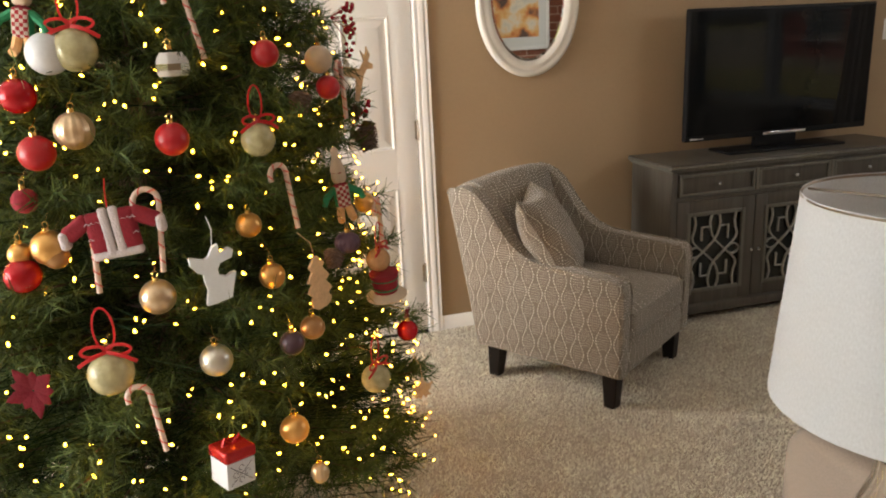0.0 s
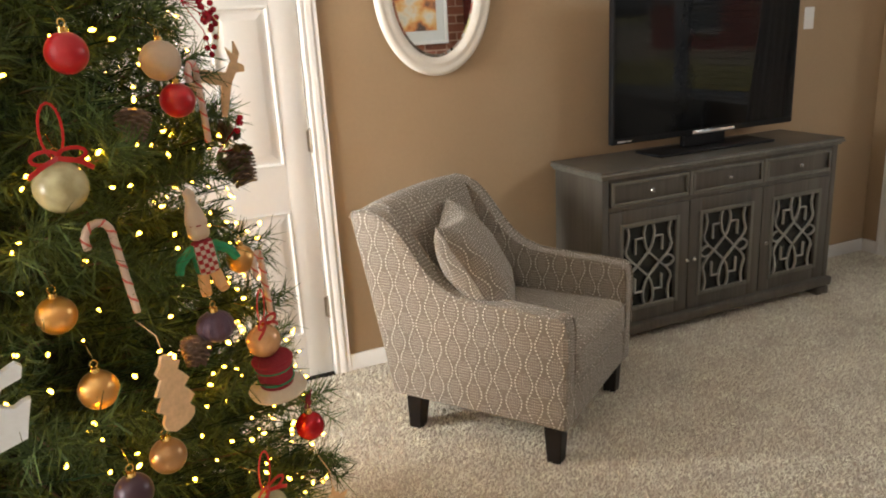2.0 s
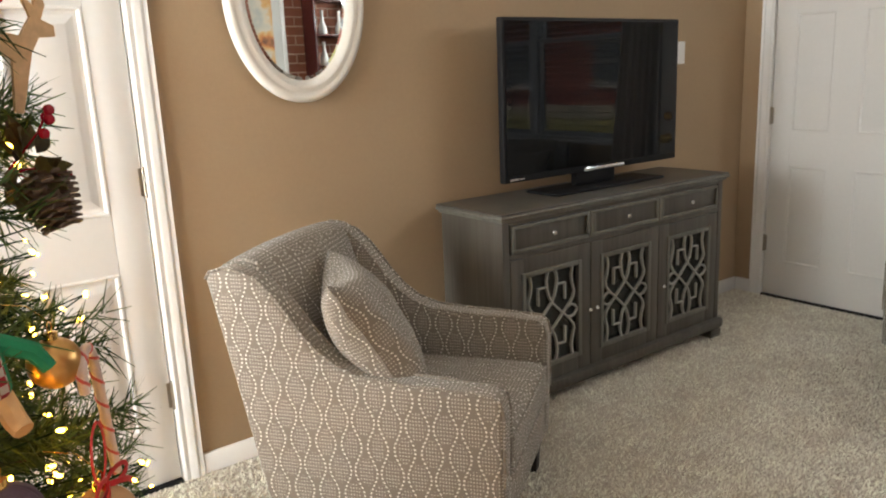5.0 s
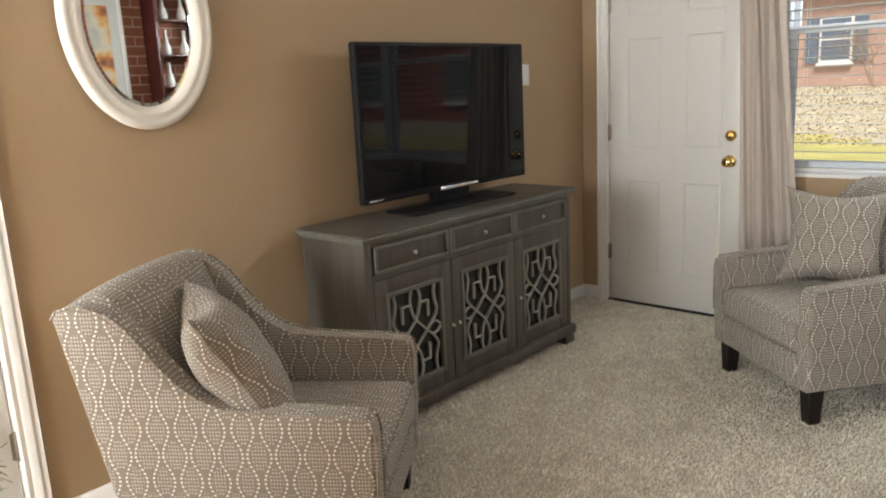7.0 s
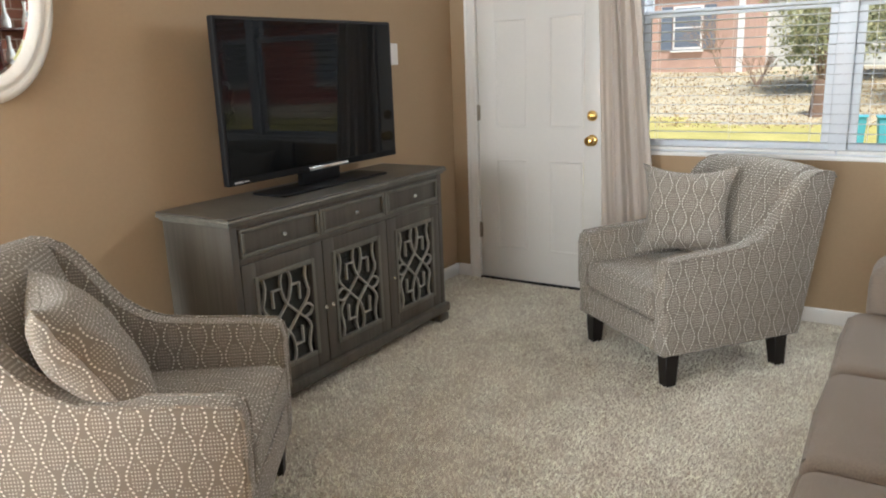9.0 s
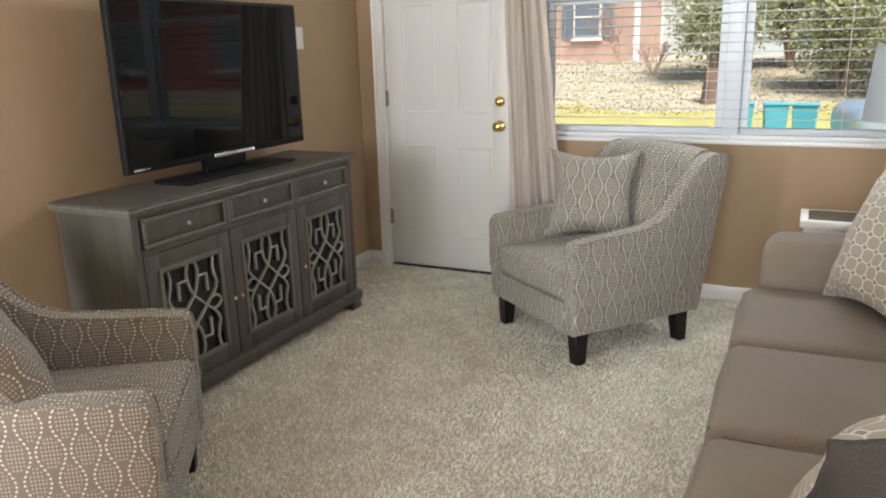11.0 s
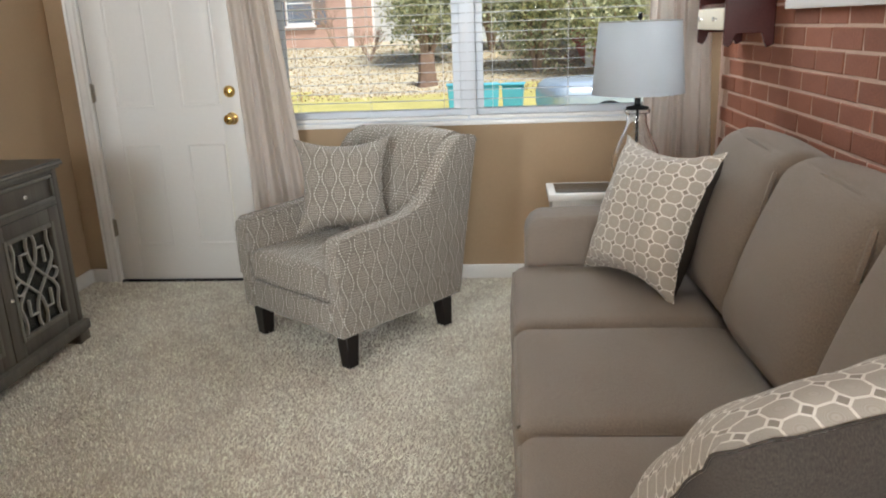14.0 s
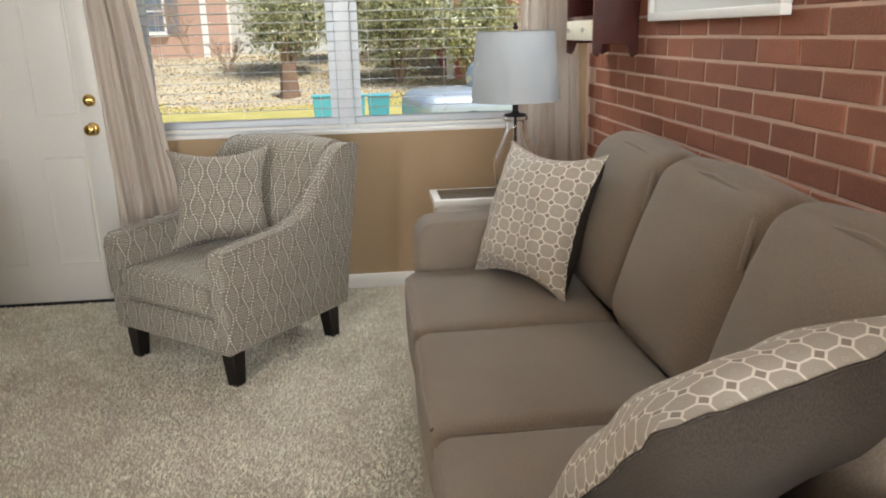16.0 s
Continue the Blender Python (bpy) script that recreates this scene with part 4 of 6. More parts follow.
def table_lamp(m, label):
    th = thing("table_lamp", label, "lamp", m, "pair of table lamps")
    bm = bmesh.new()
    outer = [(0.065, 0.0), (0.068, 0.012), (0.066, 0.02), (0.090, 0.045), (0.100, 0.09), (0.090, 0.15), (0.060, 0.21), (0.042, 0.26), (0.040, 0.295), (0.052, 0.305), (0.052, 0.318)]
    inner = [(max(r - 0.006, 0.01), max(z, 0.014)) for r, z in outer]
    lathe(bm, outer + list(reversed(inner)), 40, cap=False)
    lathe(bm, [(0.012, 0.0005), (0.066, 0.0005)], 40, cap=False)
    part("glass_base", bm, M_GLASS, th, "clear glass jug base")
    bm = bmesh.new()
    tube(bm, [(0, 0, 0.016), (0, 0, 0.32)], 0.006, 10)
    lathe(bm, [(0.046, 0.3185), (0.046, 0.326), (0.020, 0.332), (0.012, 0.338), (0.012, 0.39), (0.017, 0.395), (0.017, 0.43), (0.003, 0.435), (0.003, 0.668), (0.010, 0.672), (0.011, 0.680), (0.006, 0.686), (0.010, 0.692), (0.001, 0.698)], 24)
    part("stem", bm, M_BLACK, th, "dark metal stem with finial")
    bm = bmesh.new()
    lathe(bm, [(0.184, 0.382), (0.161, 0.665)], 64, cap=False)
    bmesh.ops.solidify(bm, geom=bm.faces, thickness=0.002)
    part("shade", bm, M_SHADE, th, "off-white linen drum shade", uv=True, angle=60)
    bm = bmesh.new()
    for k in range(3):
        a = 2 * math.pi * k / 3
        tube(bm, [(0.003 * math.cos(a), 0.003 * math.sin(a), 0.655), (0.160 * math.cos(a), 0.160 * math.sin(a), 0.657)], 0.002, 6)
    tube(bm, [(0.1605 * math.cos(2 * math.pi * k / 48), 0.1605 * math.sin(2 * math.pi * k / 48), 0.662) for k in range(48)], 0.002, 5, True)
    part("spider", bm, M_NICKEL, th, "thin metal shade ring")


end_table(pose(2.885, 3.99, 0), "pale end table beside the sofa arm", 0.36, 0.44, 0.605)
table_lamp(pose(2.893, 3.985, 0.608), "table lamp with clear glass base and off-white linen shade")
end_table(pose(5.615, 4.08, 0), "pale end table between sofa and window", 0.24, 0.54, 0.648)
table_lamp(pose(5.625, 3.985, 0.6515), "table lamp with clear glass base and grey-white linen shade")

# ---------------------------------------------------------------- wall unit and picture on the brick wall


def wall_unit():
    X0, X1, Y = 5.60, 6.03, BY
    th = thing("wall_shelf", "dark red mahogany wall shelf with a cream drawer", "shelf", pose(0, 0, 0))
    for x in (X0, X1 - 0.018):
        poly = [(Y + 0.004, 1.207), (Y + 0.030, 1.197), (Y + 0.040, 1.217), (Y + 0.050, 1.252), (Y + 0.150, 1.252), (Y + 0.162, 1.217), (Y + 0.175, 1.202), (Y + 0.195, 1.212), (Y + 0.195, 2.21), (Y + 0.004, 2.21)]
        part("side_panel", prism(bmesh.new(), poly, x, x + 0.018, 0.002, 1), M_MAHOG, th)
    for z in (1.352, 1.462, 1.717, 1.997, 2.19):
        part("shelf", bm_box(X0 + 0.018, X1 - 0.018, Y + 0.006, Y + 0.188, z, z + 0.016, 0.002), M_MAHOG, th)
    dr = part("drawer", bm_box(X0 + 0.019, X1 - 0.019, Y + 0.02, Y + 0.200, 1.267, 1.350, 0.003), M_CREAM, th, "cream painted drawer")
    for kx in (X0 + 0.10, X1 - 0.10):
        bm = bmesh.new()
        lathe(bm, [(0.005, 0.0), (0.004, 0.008), (0.009, 0.013), (0.009, 0.018), (0.001, 0.022)], 14)
        bmesh.ops.transform(bm, matrix=Matrix.Translation((kx, Y + 0.200, 1.309)) @ Matrix.Rotation(radians(-90), 4, "X"), verts=bm.verts)
        part("knob", bm, M_CHROME, dr, "small chrome knob")
    for z in (1.479, 1.734, 2.014):
        for x in (X0 + 0.13, X1 - 0.13):
            bm = bmesh.new()
            lathe(bm, [(0.030, 0.0), (0.036, 0.01), (0.037, 0.04), (0.030, 0.075), (0.017, 0.11), (0.013, 0.15), (0.015, 0.19), (0.018, 0.198)], 28)
            v = tagged(part("vase", bm, M_CERAMIC), "slim white ceramic bottle vase on the wall shelf", "vase", "white bottle vases")
            v.location = (x, Y + 0.11, z)


wall_unit()


def picture():
    th = thing("framed_picture", "white framed abstract picture in orange and cream on the brick wall", "picture", pose(0, 0, 0))
    x0, x1, z0, z1, y = 4.445, 5.415, 1.336, 2.23, BY + 0.004
    bm = bmesh.new()
    for q in ((x0, x1, z0, z0 + 0.03), (x0, x1, z1 - 0.03, z1), (x0, x0 + 0.03, z0 + 0.03, z1 - 0.03), (x1 - 0.03, x1, z0 + 0.03, z1 - 0.03)):
        box(bm, q[0], q[1], y, y + 0.035, q[2], q[3], 0.004)
    part("frame", bm, M_WHITE, th, "white painted frame")
    part("mat_board", bm_box(x0 + 0.028, x1 - 0.028, y + 0.002, y + 0.020, z0 + 0.028, z1 - 0.028), mat("mat_board", (0.70, 0.72, 0.70), 0.8, var=0.03), th, "pale grey mat board")
    m = bpy.data.materials.new("abstract_paint")
    m.use_nodes = True
    nt = m.node_tree
    tc = nt.nodes.new("ShaderNodeTexCoord")
    nz = nt.nodes.new("ShaderNodeTexNoise")
    nz.inputs["Scale"].default_value = 4.0
    nz.inputs["Detail"].default_value = 3
    nt.links.new(tc.outputs["Object"], nz.inputs["Vector"])
    cr = nt.nodes.new("ShaderNodeValToRGB")
    el = cr.color_ramp.elements
    el[0].position, el[0].color = 0.36, (0.10, 0.05, 0.03, 1)
    el[1].position, el[1].color = 0.44, (0.65, 0.22, 0.05, 1)
    for p, c in ((0.50, (0.75, 0.45, 0.16, 1)), (0.57, (0.72, 0.66, 0.52, 1)), (0.66, (0.5, 0.52, 0.48, 1))):
        e = el.new(p)
        e.color = c
    nt.links.new(nz.outputs["Fac"], cr.inputs[0])
    nt.links.new(cr.outputs[0], nt.nodes["Principled BSDF"].inputs["Base Color"])
    part("print", bm_box(x0 + 0.11, x1 - 0.11, y + 0.0205, y + 0.022, z0 + 0.12, z1 - 0.12), m, th, "orange and cream abstract print")


picture()

# ---------------------------------------------------------------- Christmas tree
TX, TY = 1.82, 5.54


def tree_radius(z):
    pts = [(0.2, 0.80), (0.4, 0.76), (0.65, 0.735), (0.8, 0.71), (1.0, 0.66), (1.3, 0.60), (1.47, 0.57), (1.75, 0.47), (2.4, 0.05)]
    for (a, b), (c, d) in zip(pts, pts[1:]):
        if z <= c:
            return b + (d - b) * (z - a) / (c - a)
    return 0.05


def mesh_from_arrays(name, verts, faces, material, per=4):
    """A mesh of many small pieces; verts: n x 3, faces: k x per."""
    me = bpy.data.meshes.new(name)
    me.vertices.add(len(verts))
    me.vertices.foreach_set("co", np.asarray(verts, dtype=np.float32).ravel())
    f = np.asarray(faces, dtype=np.int32)
    me.loops.add(f.size)
    me.loops.foreach_set("vertex_index", f.ravel())
    me.polygons.add(len(f))
    me.polygons.foreach_set("loop_start", np.arange(0, f.size, per, dtype=np.int32))
    me.update(calc_edges=True)
    me.materials.append(material)
    return me


# Inner needles are darker to paint shade between the boughs; tips stay paler.
M_NEEDLE_SHADED = mat("pine_needle_shaded", (0.018, 0.042, 0.012), 0.75, spec=0.2, var=0.6, scale=5, fine=30, per_island=1.0, hue=(0.08, 0.125, 0.038))
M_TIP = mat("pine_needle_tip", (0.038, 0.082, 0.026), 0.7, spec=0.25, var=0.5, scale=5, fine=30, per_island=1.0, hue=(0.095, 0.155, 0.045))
M_BARK = mat("branch_bark", (0.075, 0.05, 0.03), 0.8, var=0.3)
M_BULB = glow("warm_bulb", (1.0, 0.42, 0.023), 95.0)
M_WIRE = mat("green_wire", (0.010, 0.028, 0.012), 0.95, spec=0.1)


def christmas_tree():
    th = thing("christmas_tree", "green artificial Christmas tree with warm fairy lights and ornaments", "Christmas tree", pose(TX, TY, 0))
    rng = np.random.default_rng(4)
    lathe_bm = bmesh.new()
    lathe(lathe_bm, [(0.028, 0.02), (0.025, 1.2), (0.014, 2.2), (0.004, 2.36)], 12)
    part("trunk", lathe_bm, M_BARK, th, "brown tree pole")
    bm = bmesh.new()
    for k in range(4):
        a = k * math.pi / 2 + 0.4
        tube(bm, [(0, 0, 0.12), (0.18 * math.cos(a), 0.18 * math.sin(a), 0.03), (0.33 * math.cos(a), 0.33 * math.sin(a), 0.008)], 0.008, 8)
    part("stand", bm, M_WIRE, th, "dark green metal stand")
    tiers = {}
    twigs = []
    stems = bmesh.new()
    ga = 2.39996
    nb = 0
    z = 0.27
    while z < 2.28:
        R = tree_radius(z)
        n = max(6, int(10 + 20 * R))
        for k in range(n):
            nb += 1
            a = nb * ga + rng.normal() * 0.15
            L = R * rng.uniform(0.74, 0.97)
            rise = rng.uniform(-0.03, 0.08) * (L / 0.7)
            z0 = z + rng.normal() * 0.03
            d = np.array([math.cos(a), math.sin(a), 0.0])
            side = np.array([-math.sin(a), math.cos(a), 0.0])
            start = d * 0.02 + np.array([0, 0, z0 - 0.05])
            end = d * L + np.array([0, 0, z0 + rise])
            midp = (start + end) / 2 + np.array([0, 0, -0.02])
            tube(stems, [start, midp, end], [0.006, 0.004, 0.002], 5)
            m = int(7 + 20 * L)
            for q in range(m):
                f = 0.22 + 0.78 * (q + rng.uniform(0, 0.8)) / m
                p = (1 - f) ** 2 * start + 2 * f * (1 - f) * midp + f * f * end
                s = 1 if q % 2 else -1
                ang = s * rng.uniform(0.35, 0.95)
                tl = rng.uniform(0.08, 0.14) * (1.15 - 0.4 * f)
                di = d * math.cos(ang) + side * math.sin(ang) + np.array([0, 0, rng.uniform(-0.3, 0.45)])
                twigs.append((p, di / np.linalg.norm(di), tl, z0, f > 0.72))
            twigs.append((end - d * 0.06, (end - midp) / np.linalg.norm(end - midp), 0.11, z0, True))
        z += 0.094 - 0.012 * (z / 2)
    tagged(part("branch_wood", stems, M_BARK, th, "thin brown branches"), kind="stuff")
    # needles, tier by tier: shaded green inside, tip green outside
    nt_ = 6
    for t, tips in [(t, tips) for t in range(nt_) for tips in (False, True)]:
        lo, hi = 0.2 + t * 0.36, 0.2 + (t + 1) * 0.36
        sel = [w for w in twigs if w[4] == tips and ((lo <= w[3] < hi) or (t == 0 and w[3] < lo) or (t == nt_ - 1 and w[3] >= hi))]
        P = np.array([w[0] for w in sel])
        D = np.array([w[1] for w in sel])
        L = np.array([w[2] for w in sel])
        per = 44
        idx = np.repeat(np.arange(len(sel)), per)
        f = np.tile(np.linspace(0.0, 1.0, per), len(sel)) + rng.uniform(-0.02, 0.02, len(idx))
        base = P[idx] + D[idx] * (L[idx] * f)[:, None]
        rnd = rng.normal(size=(len(idx), 3))
        perp = rnd - D[idx] * (rnd * D[idx]).sum(1)[:, None]
        perp /= np.linalg.norm(perp, axis=1)[:, None]
        lean = rng.uniform(0.35, 0.95, len(idx))
        nd = D[idx] * lean[:, None] + perp * np.sqrt(1 - lean ** 2 * 0.8)[:, None]
        nd[:, 2] += 0.08
        nd /= np.linalg.norm(nd, axis=1)[:, None]
        ln = rng.uniform(0.034, 0.062, len(idx))
        tip = base + nd * ln[:, None]
        tip[:, 2] -= 0.002
        w = np.cross(nd, rng.normal(size=(len(idx), 3)))
        w /= np.linalg.norm(w, axis=1)[:, None]
        hw = 0.0015
        V = np.stack([base - w * hw, base + w * hw, tip + w * hw * 0.35, tip - w * hw * 0.35], 1).reshape(-1, 3)
        ob = new("needle_tier", mesh_from_arrays("needle_tier", V, np.arange(len(V)).reshape(-1, 4), M_TIP if tips else M_NEEDLE_SHADED))
        ob.parent = th
        tagged(ob, "green pine needles", kind="stuff")
    # fairy lights
    lights = thing("string_lights", "string of small warm white fairy lights wound round the tree", "fairy lights", pose(TX, TY, 0))
    vs, fs = [], []
    wire = []
    nlt = 1250
    ico = [(0, 0, 1)] + [(0.9 * math.cos(k * 1.2566), 0.9 * math.sin(k * 1.2566), 0.45) for k in range(5)] + [(0.9 * math.cos(k * 1.2566 + 0.63), 0.9 * math.sin(k * 1.2566 + 0.63), -0.45) for k in range(5)] + [(0, 0, -1)]
    tri = [(0, 1 + k, 1 + (k + 1) % 5) for k in range(5)] + [(1 + k, 6 + k, 1 + (k + 1) % 5) for k in range(5)] + [(1 + (k + 1) % 5, 6 + k, 6 + (k + 1) % 5) for k in range(5)] + [(11, 6 + (k + 1) % 5, 6 + k) for k in range(5)]
    for i in range(nlt):
        u = i / nlt
        z = 0.22 + 2.05 * (1 - math.sqrt(1 - 0.985 * u))
        a = i * 0.43 + rng.normal() * 0.2
        R = tree_radius(z) * rng.uniform(0.80, 1.0)
        p = np.array([R * math.cos(a), R * math.sin(a), z + rng.normal() * 0.035])
        wire.append(p)
        b = len(vs)
        ax = rng.normal(size=3)
        ax /= np.linalg.norm(ax)
        r = rng.uniform(0.0021, 0.0034)
        for c in ico:
            c = np.array(c)
            vs.append(p + r * c + ax * (c @ ax) * r * 0.9)
        fs += [tuple(b + j for j in t3) for t3 in tri]
    ob = new("fairy_bulb", mesh_from_arrays("fairy_bulb", np.array(vs), fs, M_BULB, 3))
    ob.parent = lights
    tagged(ob, "small warm glowing bulbs", kind="stuff")
    bm = bmesh.new()
    for i in range(0, len(wire) - 1):
        A, B = wire[i], wire[i + 1]
        mid = (A + B) / 2 * np.array([0.70, 0.70, 1]) - np.array([0, 0, 0.03])
        tube(bm, [A, mid, B], 0.0012, 3)
    part("wire", bm, M_WIRE, lights, "thin green wire")


christmas_tree()

# ---------------------------------------------------------------- ornaments on the tree


def spot(az, z, out=0.0):
    """A place on the tree's outer boughs: its frame has -y pointing away from the trunk."""
    r = tree_radius(z) + out
    a = radians(az)
    return pose(TX + r * math.cos(a), TY + r * math.sin(a), z, 0, 0, az + 90)


def plastic(name, c, rough=0.25, metal=0.0, var=0.08, **k):
    return mat(name, c, rough, metal, var=var, **k)


O_RED = plastic("red_bauble", (0.38, 0.008, 0.016), 0.34)
O_REDG = plastic("red_glass", (0.36, 0.007, 0.014), 0.10, 0.4)
O_GOLD = plastic("gold_bauble", (0.62, 0.36, 0.13), 0.30, 0.9)
O_CHAMP = plastic("champagne_bauble", (0.55, 0.42, 0.28), 0.30, 0.8)
O_SILV = plastic("silver_bauble", (0.50, 0.49, 0.44), 0.30, 0.8)
O_DISCO = plastic("mirror_bauble", (0.50, 0.50, 0.50), 0.06, 1.0)
O_BRONZE = plastic("bronze_bauble", (0.36, 0.20, 0.09), 0.3, 0.6)
O_PLUM = plastic("plum_bauble", (0.055, 0.03, 0.042), 0.3, 0.3)
O_PURPLE = plastic("dark_purple_glitter", (0.085, 0.05, 0.075), 0.45, 0.4, var=0.4, fine=500)
O_TAN = plastic("tan_bauble", (0.45, 0.36, 0.27), 0.5, 0.2)
O_MARBLE = mat("painted_cream_green", (0.36, 0.32, 0.16), 0.22, var=0.4, scale=22, fine=60, hue=(0.48, 0.45, 0.27))
O_WHITE = plastic("white_bauble", (0.55, 0.58, 0.62), 0.3)
O_DEERW = plastic("white_painted_wood", (0.66, 0.72, 0.78), 0.45)
O_RIBBON = mat("red_ribbon", (0.45, 0.010, 0.014), 0.4, var=0.1)
O_CLOTH_R = mat("red_knit", (0.22, 0.010, 0.022), 0.9, var=0.3, fine=300, bump=0.4)
O_FUR = mat("white_fleece", (0.52, 0.47, 0.49), 0.95, var=0.1, bump=0.9, bump_scale=260)
O_WOOD = mat("pale_plywood", (0.62, 0.42, 0.24), 0.6, var=0.2, scale=30)
O_CANE_W = plastic("cane_white", (0.58, 0.46, 0.40), 0.35)
O_CANE_R = plastic("cane_red", (0.55, 0.09, 0.08), 0.35)
O_GREEN = mat("green_felt", (0.015, 0.20, 0.09), 0.9, var=0.2)
O_SKIN = mat("tan_felt", (0.62, 0.36, 0.16), 0.8, var=0.15)
O_CONE = mat("pine_cone_brown", (0.06, 0.033, 0.022), 0.7, var=0.5, fine=160, hue=(0.22, 0.15, 0.11))
O_BERRY = plastic("berry", (0.30, 0.006, 0.02), 0.25)
O_PLAID = bpy.data.materials.new("red_white_plaid")
O_PLAID.use_nodes = True
_ch = O_PLAID.node_tree.nodes.new("ShaderNodeTexChecker")
_ch.inputs["Scale"].default_value = 130
_ch.inputs["Color1"].default_value = (0.28, 0.012, 0.02, 1)
_ch.inputs["Color2"].default_value = (0.45, 0.38, 0.33, 1)
_tc = O_PLAID.node_tree.nodes.new("ShaderNodeTexCoord")
O_PLAID.node_tree.links.new(_tc.outputs["Object"], _ch.inputs["Vector"])
O_PLAID.node_tree.links.new(_ch.outputs["Color"], O_PLAID.node_tree.nodes["Principled BSDF"].inputs["Base Color"])
O_PLAID.node_tree.nodes["Principled BSDF"].inputs["Roughness"].default_value = 0.9
O_DRY = mat("dry_leaf", (0.10, 0.055, 0.025), 0.7, var=0.5, hue=(0.16, 0.14, 0.05), per_object=0.8)
O_CLEAR = mat("amber_glass", (0.55, 0.32, 0.16), 0.1, 0.3, var=0.2)
O_INK = mat("grey_ink", (0.08, 0.08, 0.10), 0.7)


def cap_and_loop(th, top):
    bm = bmesh.new()
    lathe(bm, [(0.0075, top - 0.004), (0.0075, top + 0.006), (0.004, top + 0.007)], 12)
    part("cap", bm, M_BRASS, th, "small metal cap")
    bm = bmesh.new()
    tube(bm, [(0.006 * math.cos(k * 0.785), 0, top + 0.012 + 0.006 * math.sin(k * 0.785)) for k in range(8)], 0.0008, 4, True)
    tube(bm, [(0, 0, top + 0.018), (0.003, 0.02, top + 0.035), (0, 0.05, top + 0.04)], 0.0008, 4)
    part("hook", bm, M_BRASS, th)


def bow(th, z, s=1.0):
    """Red ribbon: two loops, two tails and a hanging loop."""
    bm = bmesh.new()
    for sx in (-1, 1):
        loop = [(sx * 0.019 * s * (1 - math.cos(a)), -0.006 - 0.006 * math.sin(a / 2), z + 0.003 * s + 0.009 * s * math.sin(a)) for a in [2 * math.pi * k / 12 for k in range(13)]]
        tube(bm, loop, 0, flat=(0.0026 * s, 0.0008))
        tube(bm, [(0, -0.008, z), (sx * 0.014 * s, -0.014, z - 0.003 * s), (sx * 0.030 * s, -0.015, z - 0.010 * s), (sx * 0.045 * s, -0.012, z - 0.020 * s)], 0, flat=(0.0032 * s, 0.0008))
    tube(bm, [(0.016 * s * math.sin(a), -0.003 + 0.002 * math.cos(a), z + 0.037 * s * (1 - math.cos(a))) for a in [2 * math.pi * k / 16 for k in range(17)]], 0, flat=(0.0017 * s, 0.0006))
    bmesh.ops.recalc_face_normals(bm, faces=bm.faces)
    part("ribbon_bow", bm, O_RIBBON, th, "red ribbon bow")


def bauble(az, z, r, material, label, out=0.0, ribs=0, ribbon=False, facets=False, squash=1.0, bands=0):
    th = thing("bauble", label + " hanging on the tree", "ornament", spot(az, z, out), "tree baubles")
    bm = bmesh.new()
    n = 9 if facets else 28
    prof = []
    for k in range(1, n):
        t = math.pi * k / n
        rr = r * math.sin(t)
        if bands and k % 2:
            rr *= 0.97
        prof.append((rr, -r * squash * math.cos(t)))
    lathe(bm, prof, 10 if facets else 48, wob=(lambda a: 1 + 0.045 * math.cos(ribs * a)) if ribs else None)
    part("ball", bm, material, th, angle=12 if facets else 60)
    cap_and_loop(th, r * squash)
    if ribbon:
        bow(th, r * squash + 0.004, r / 0.036)
    return th


for args in (
    (-56.4, 1.474, 0.030, O_RED, "matt red bauble", 0.03), (-78.6, 1.312, 0.035, O_RED, "matt red bauble", 0.0), (-103.7, 1.304, 0.036, O_RED, "matt red bauble", 0.0),
    (-106.3, 1.417, 0.036, O_REDG, "shiny red glass bauble", 0.0), (-108.3, 1.063, 0.037, O_REDG, "shiny red glass bauble", 0.0), (-99.7, 1.496, 0.042, O_WHITE, "white painted bauble", 0.0),
    (-64.9, 1.101, 0.029, O_GOLD, "shiny gold bauble", -0.045), (-85.6, 0.996, 0.037, O_CHAMP, "champagne satin bauble", 0.0), (-77.6, 0.845, 0.035, O_SILV, "silver satin bauble", 0.0),
    (-57.0, 0.845, 0.029, O_BRONZE, "bronze bauble", -0.02), (-64.4, 0.848, 0.028, O_PLUM, "dark plum bauble", 0.03), (-35.2, 1.452, 0.034, O_TAN, "tan satin bauble", 0.0),
    (-66.1, 0.645, 0.033, O_GOLD, "gold satin bauble", 0.0), (-108.5, 1.106, 0.024, O_GOLD, "small gold bauble", 0.0), (-102.0, 1.099, 0.026, O_BRONZE, "small bronze bauble", 0.0),
    (-30.1, 1.079, 0.027, O_GOLD, "gold bauble", 0.0), (-33.7, 1.383, 0.03, O_RED, "matt red bauble", 0.0), (-118.8, 0.934, 0.035, O_RED, "matt red bauble", 0.0), (-119.0, 1.223, 0.035, O_GOLD, "gold bauble", 0.0),
):
    az, z, r, material, label, out = args
    bauble(az, z, r, material, label, out)
bauble(-76.5, 1.458, 0.042, O_DISCO, "mirrored silver faceted bauble", facets=True, squash=0.9)
bauble(-96.3, 1.344, 0.038, O_CHAMP, "ribbed champagne bauble", ribs=14)
bauble(-63.2, 0.985, 0.030, O_GOLD, "gold banded bauble", bands=1, out=-0.02)
bauble(-103.1, 1.117, 0.036, O_GOLD, "gold banded bauble", bands=1)
bauble(-47.5, 1.028, 0.030, O_PURPLE, "dark purple ribbed bauble", ribs=16, squash=0.88, out=0.05)
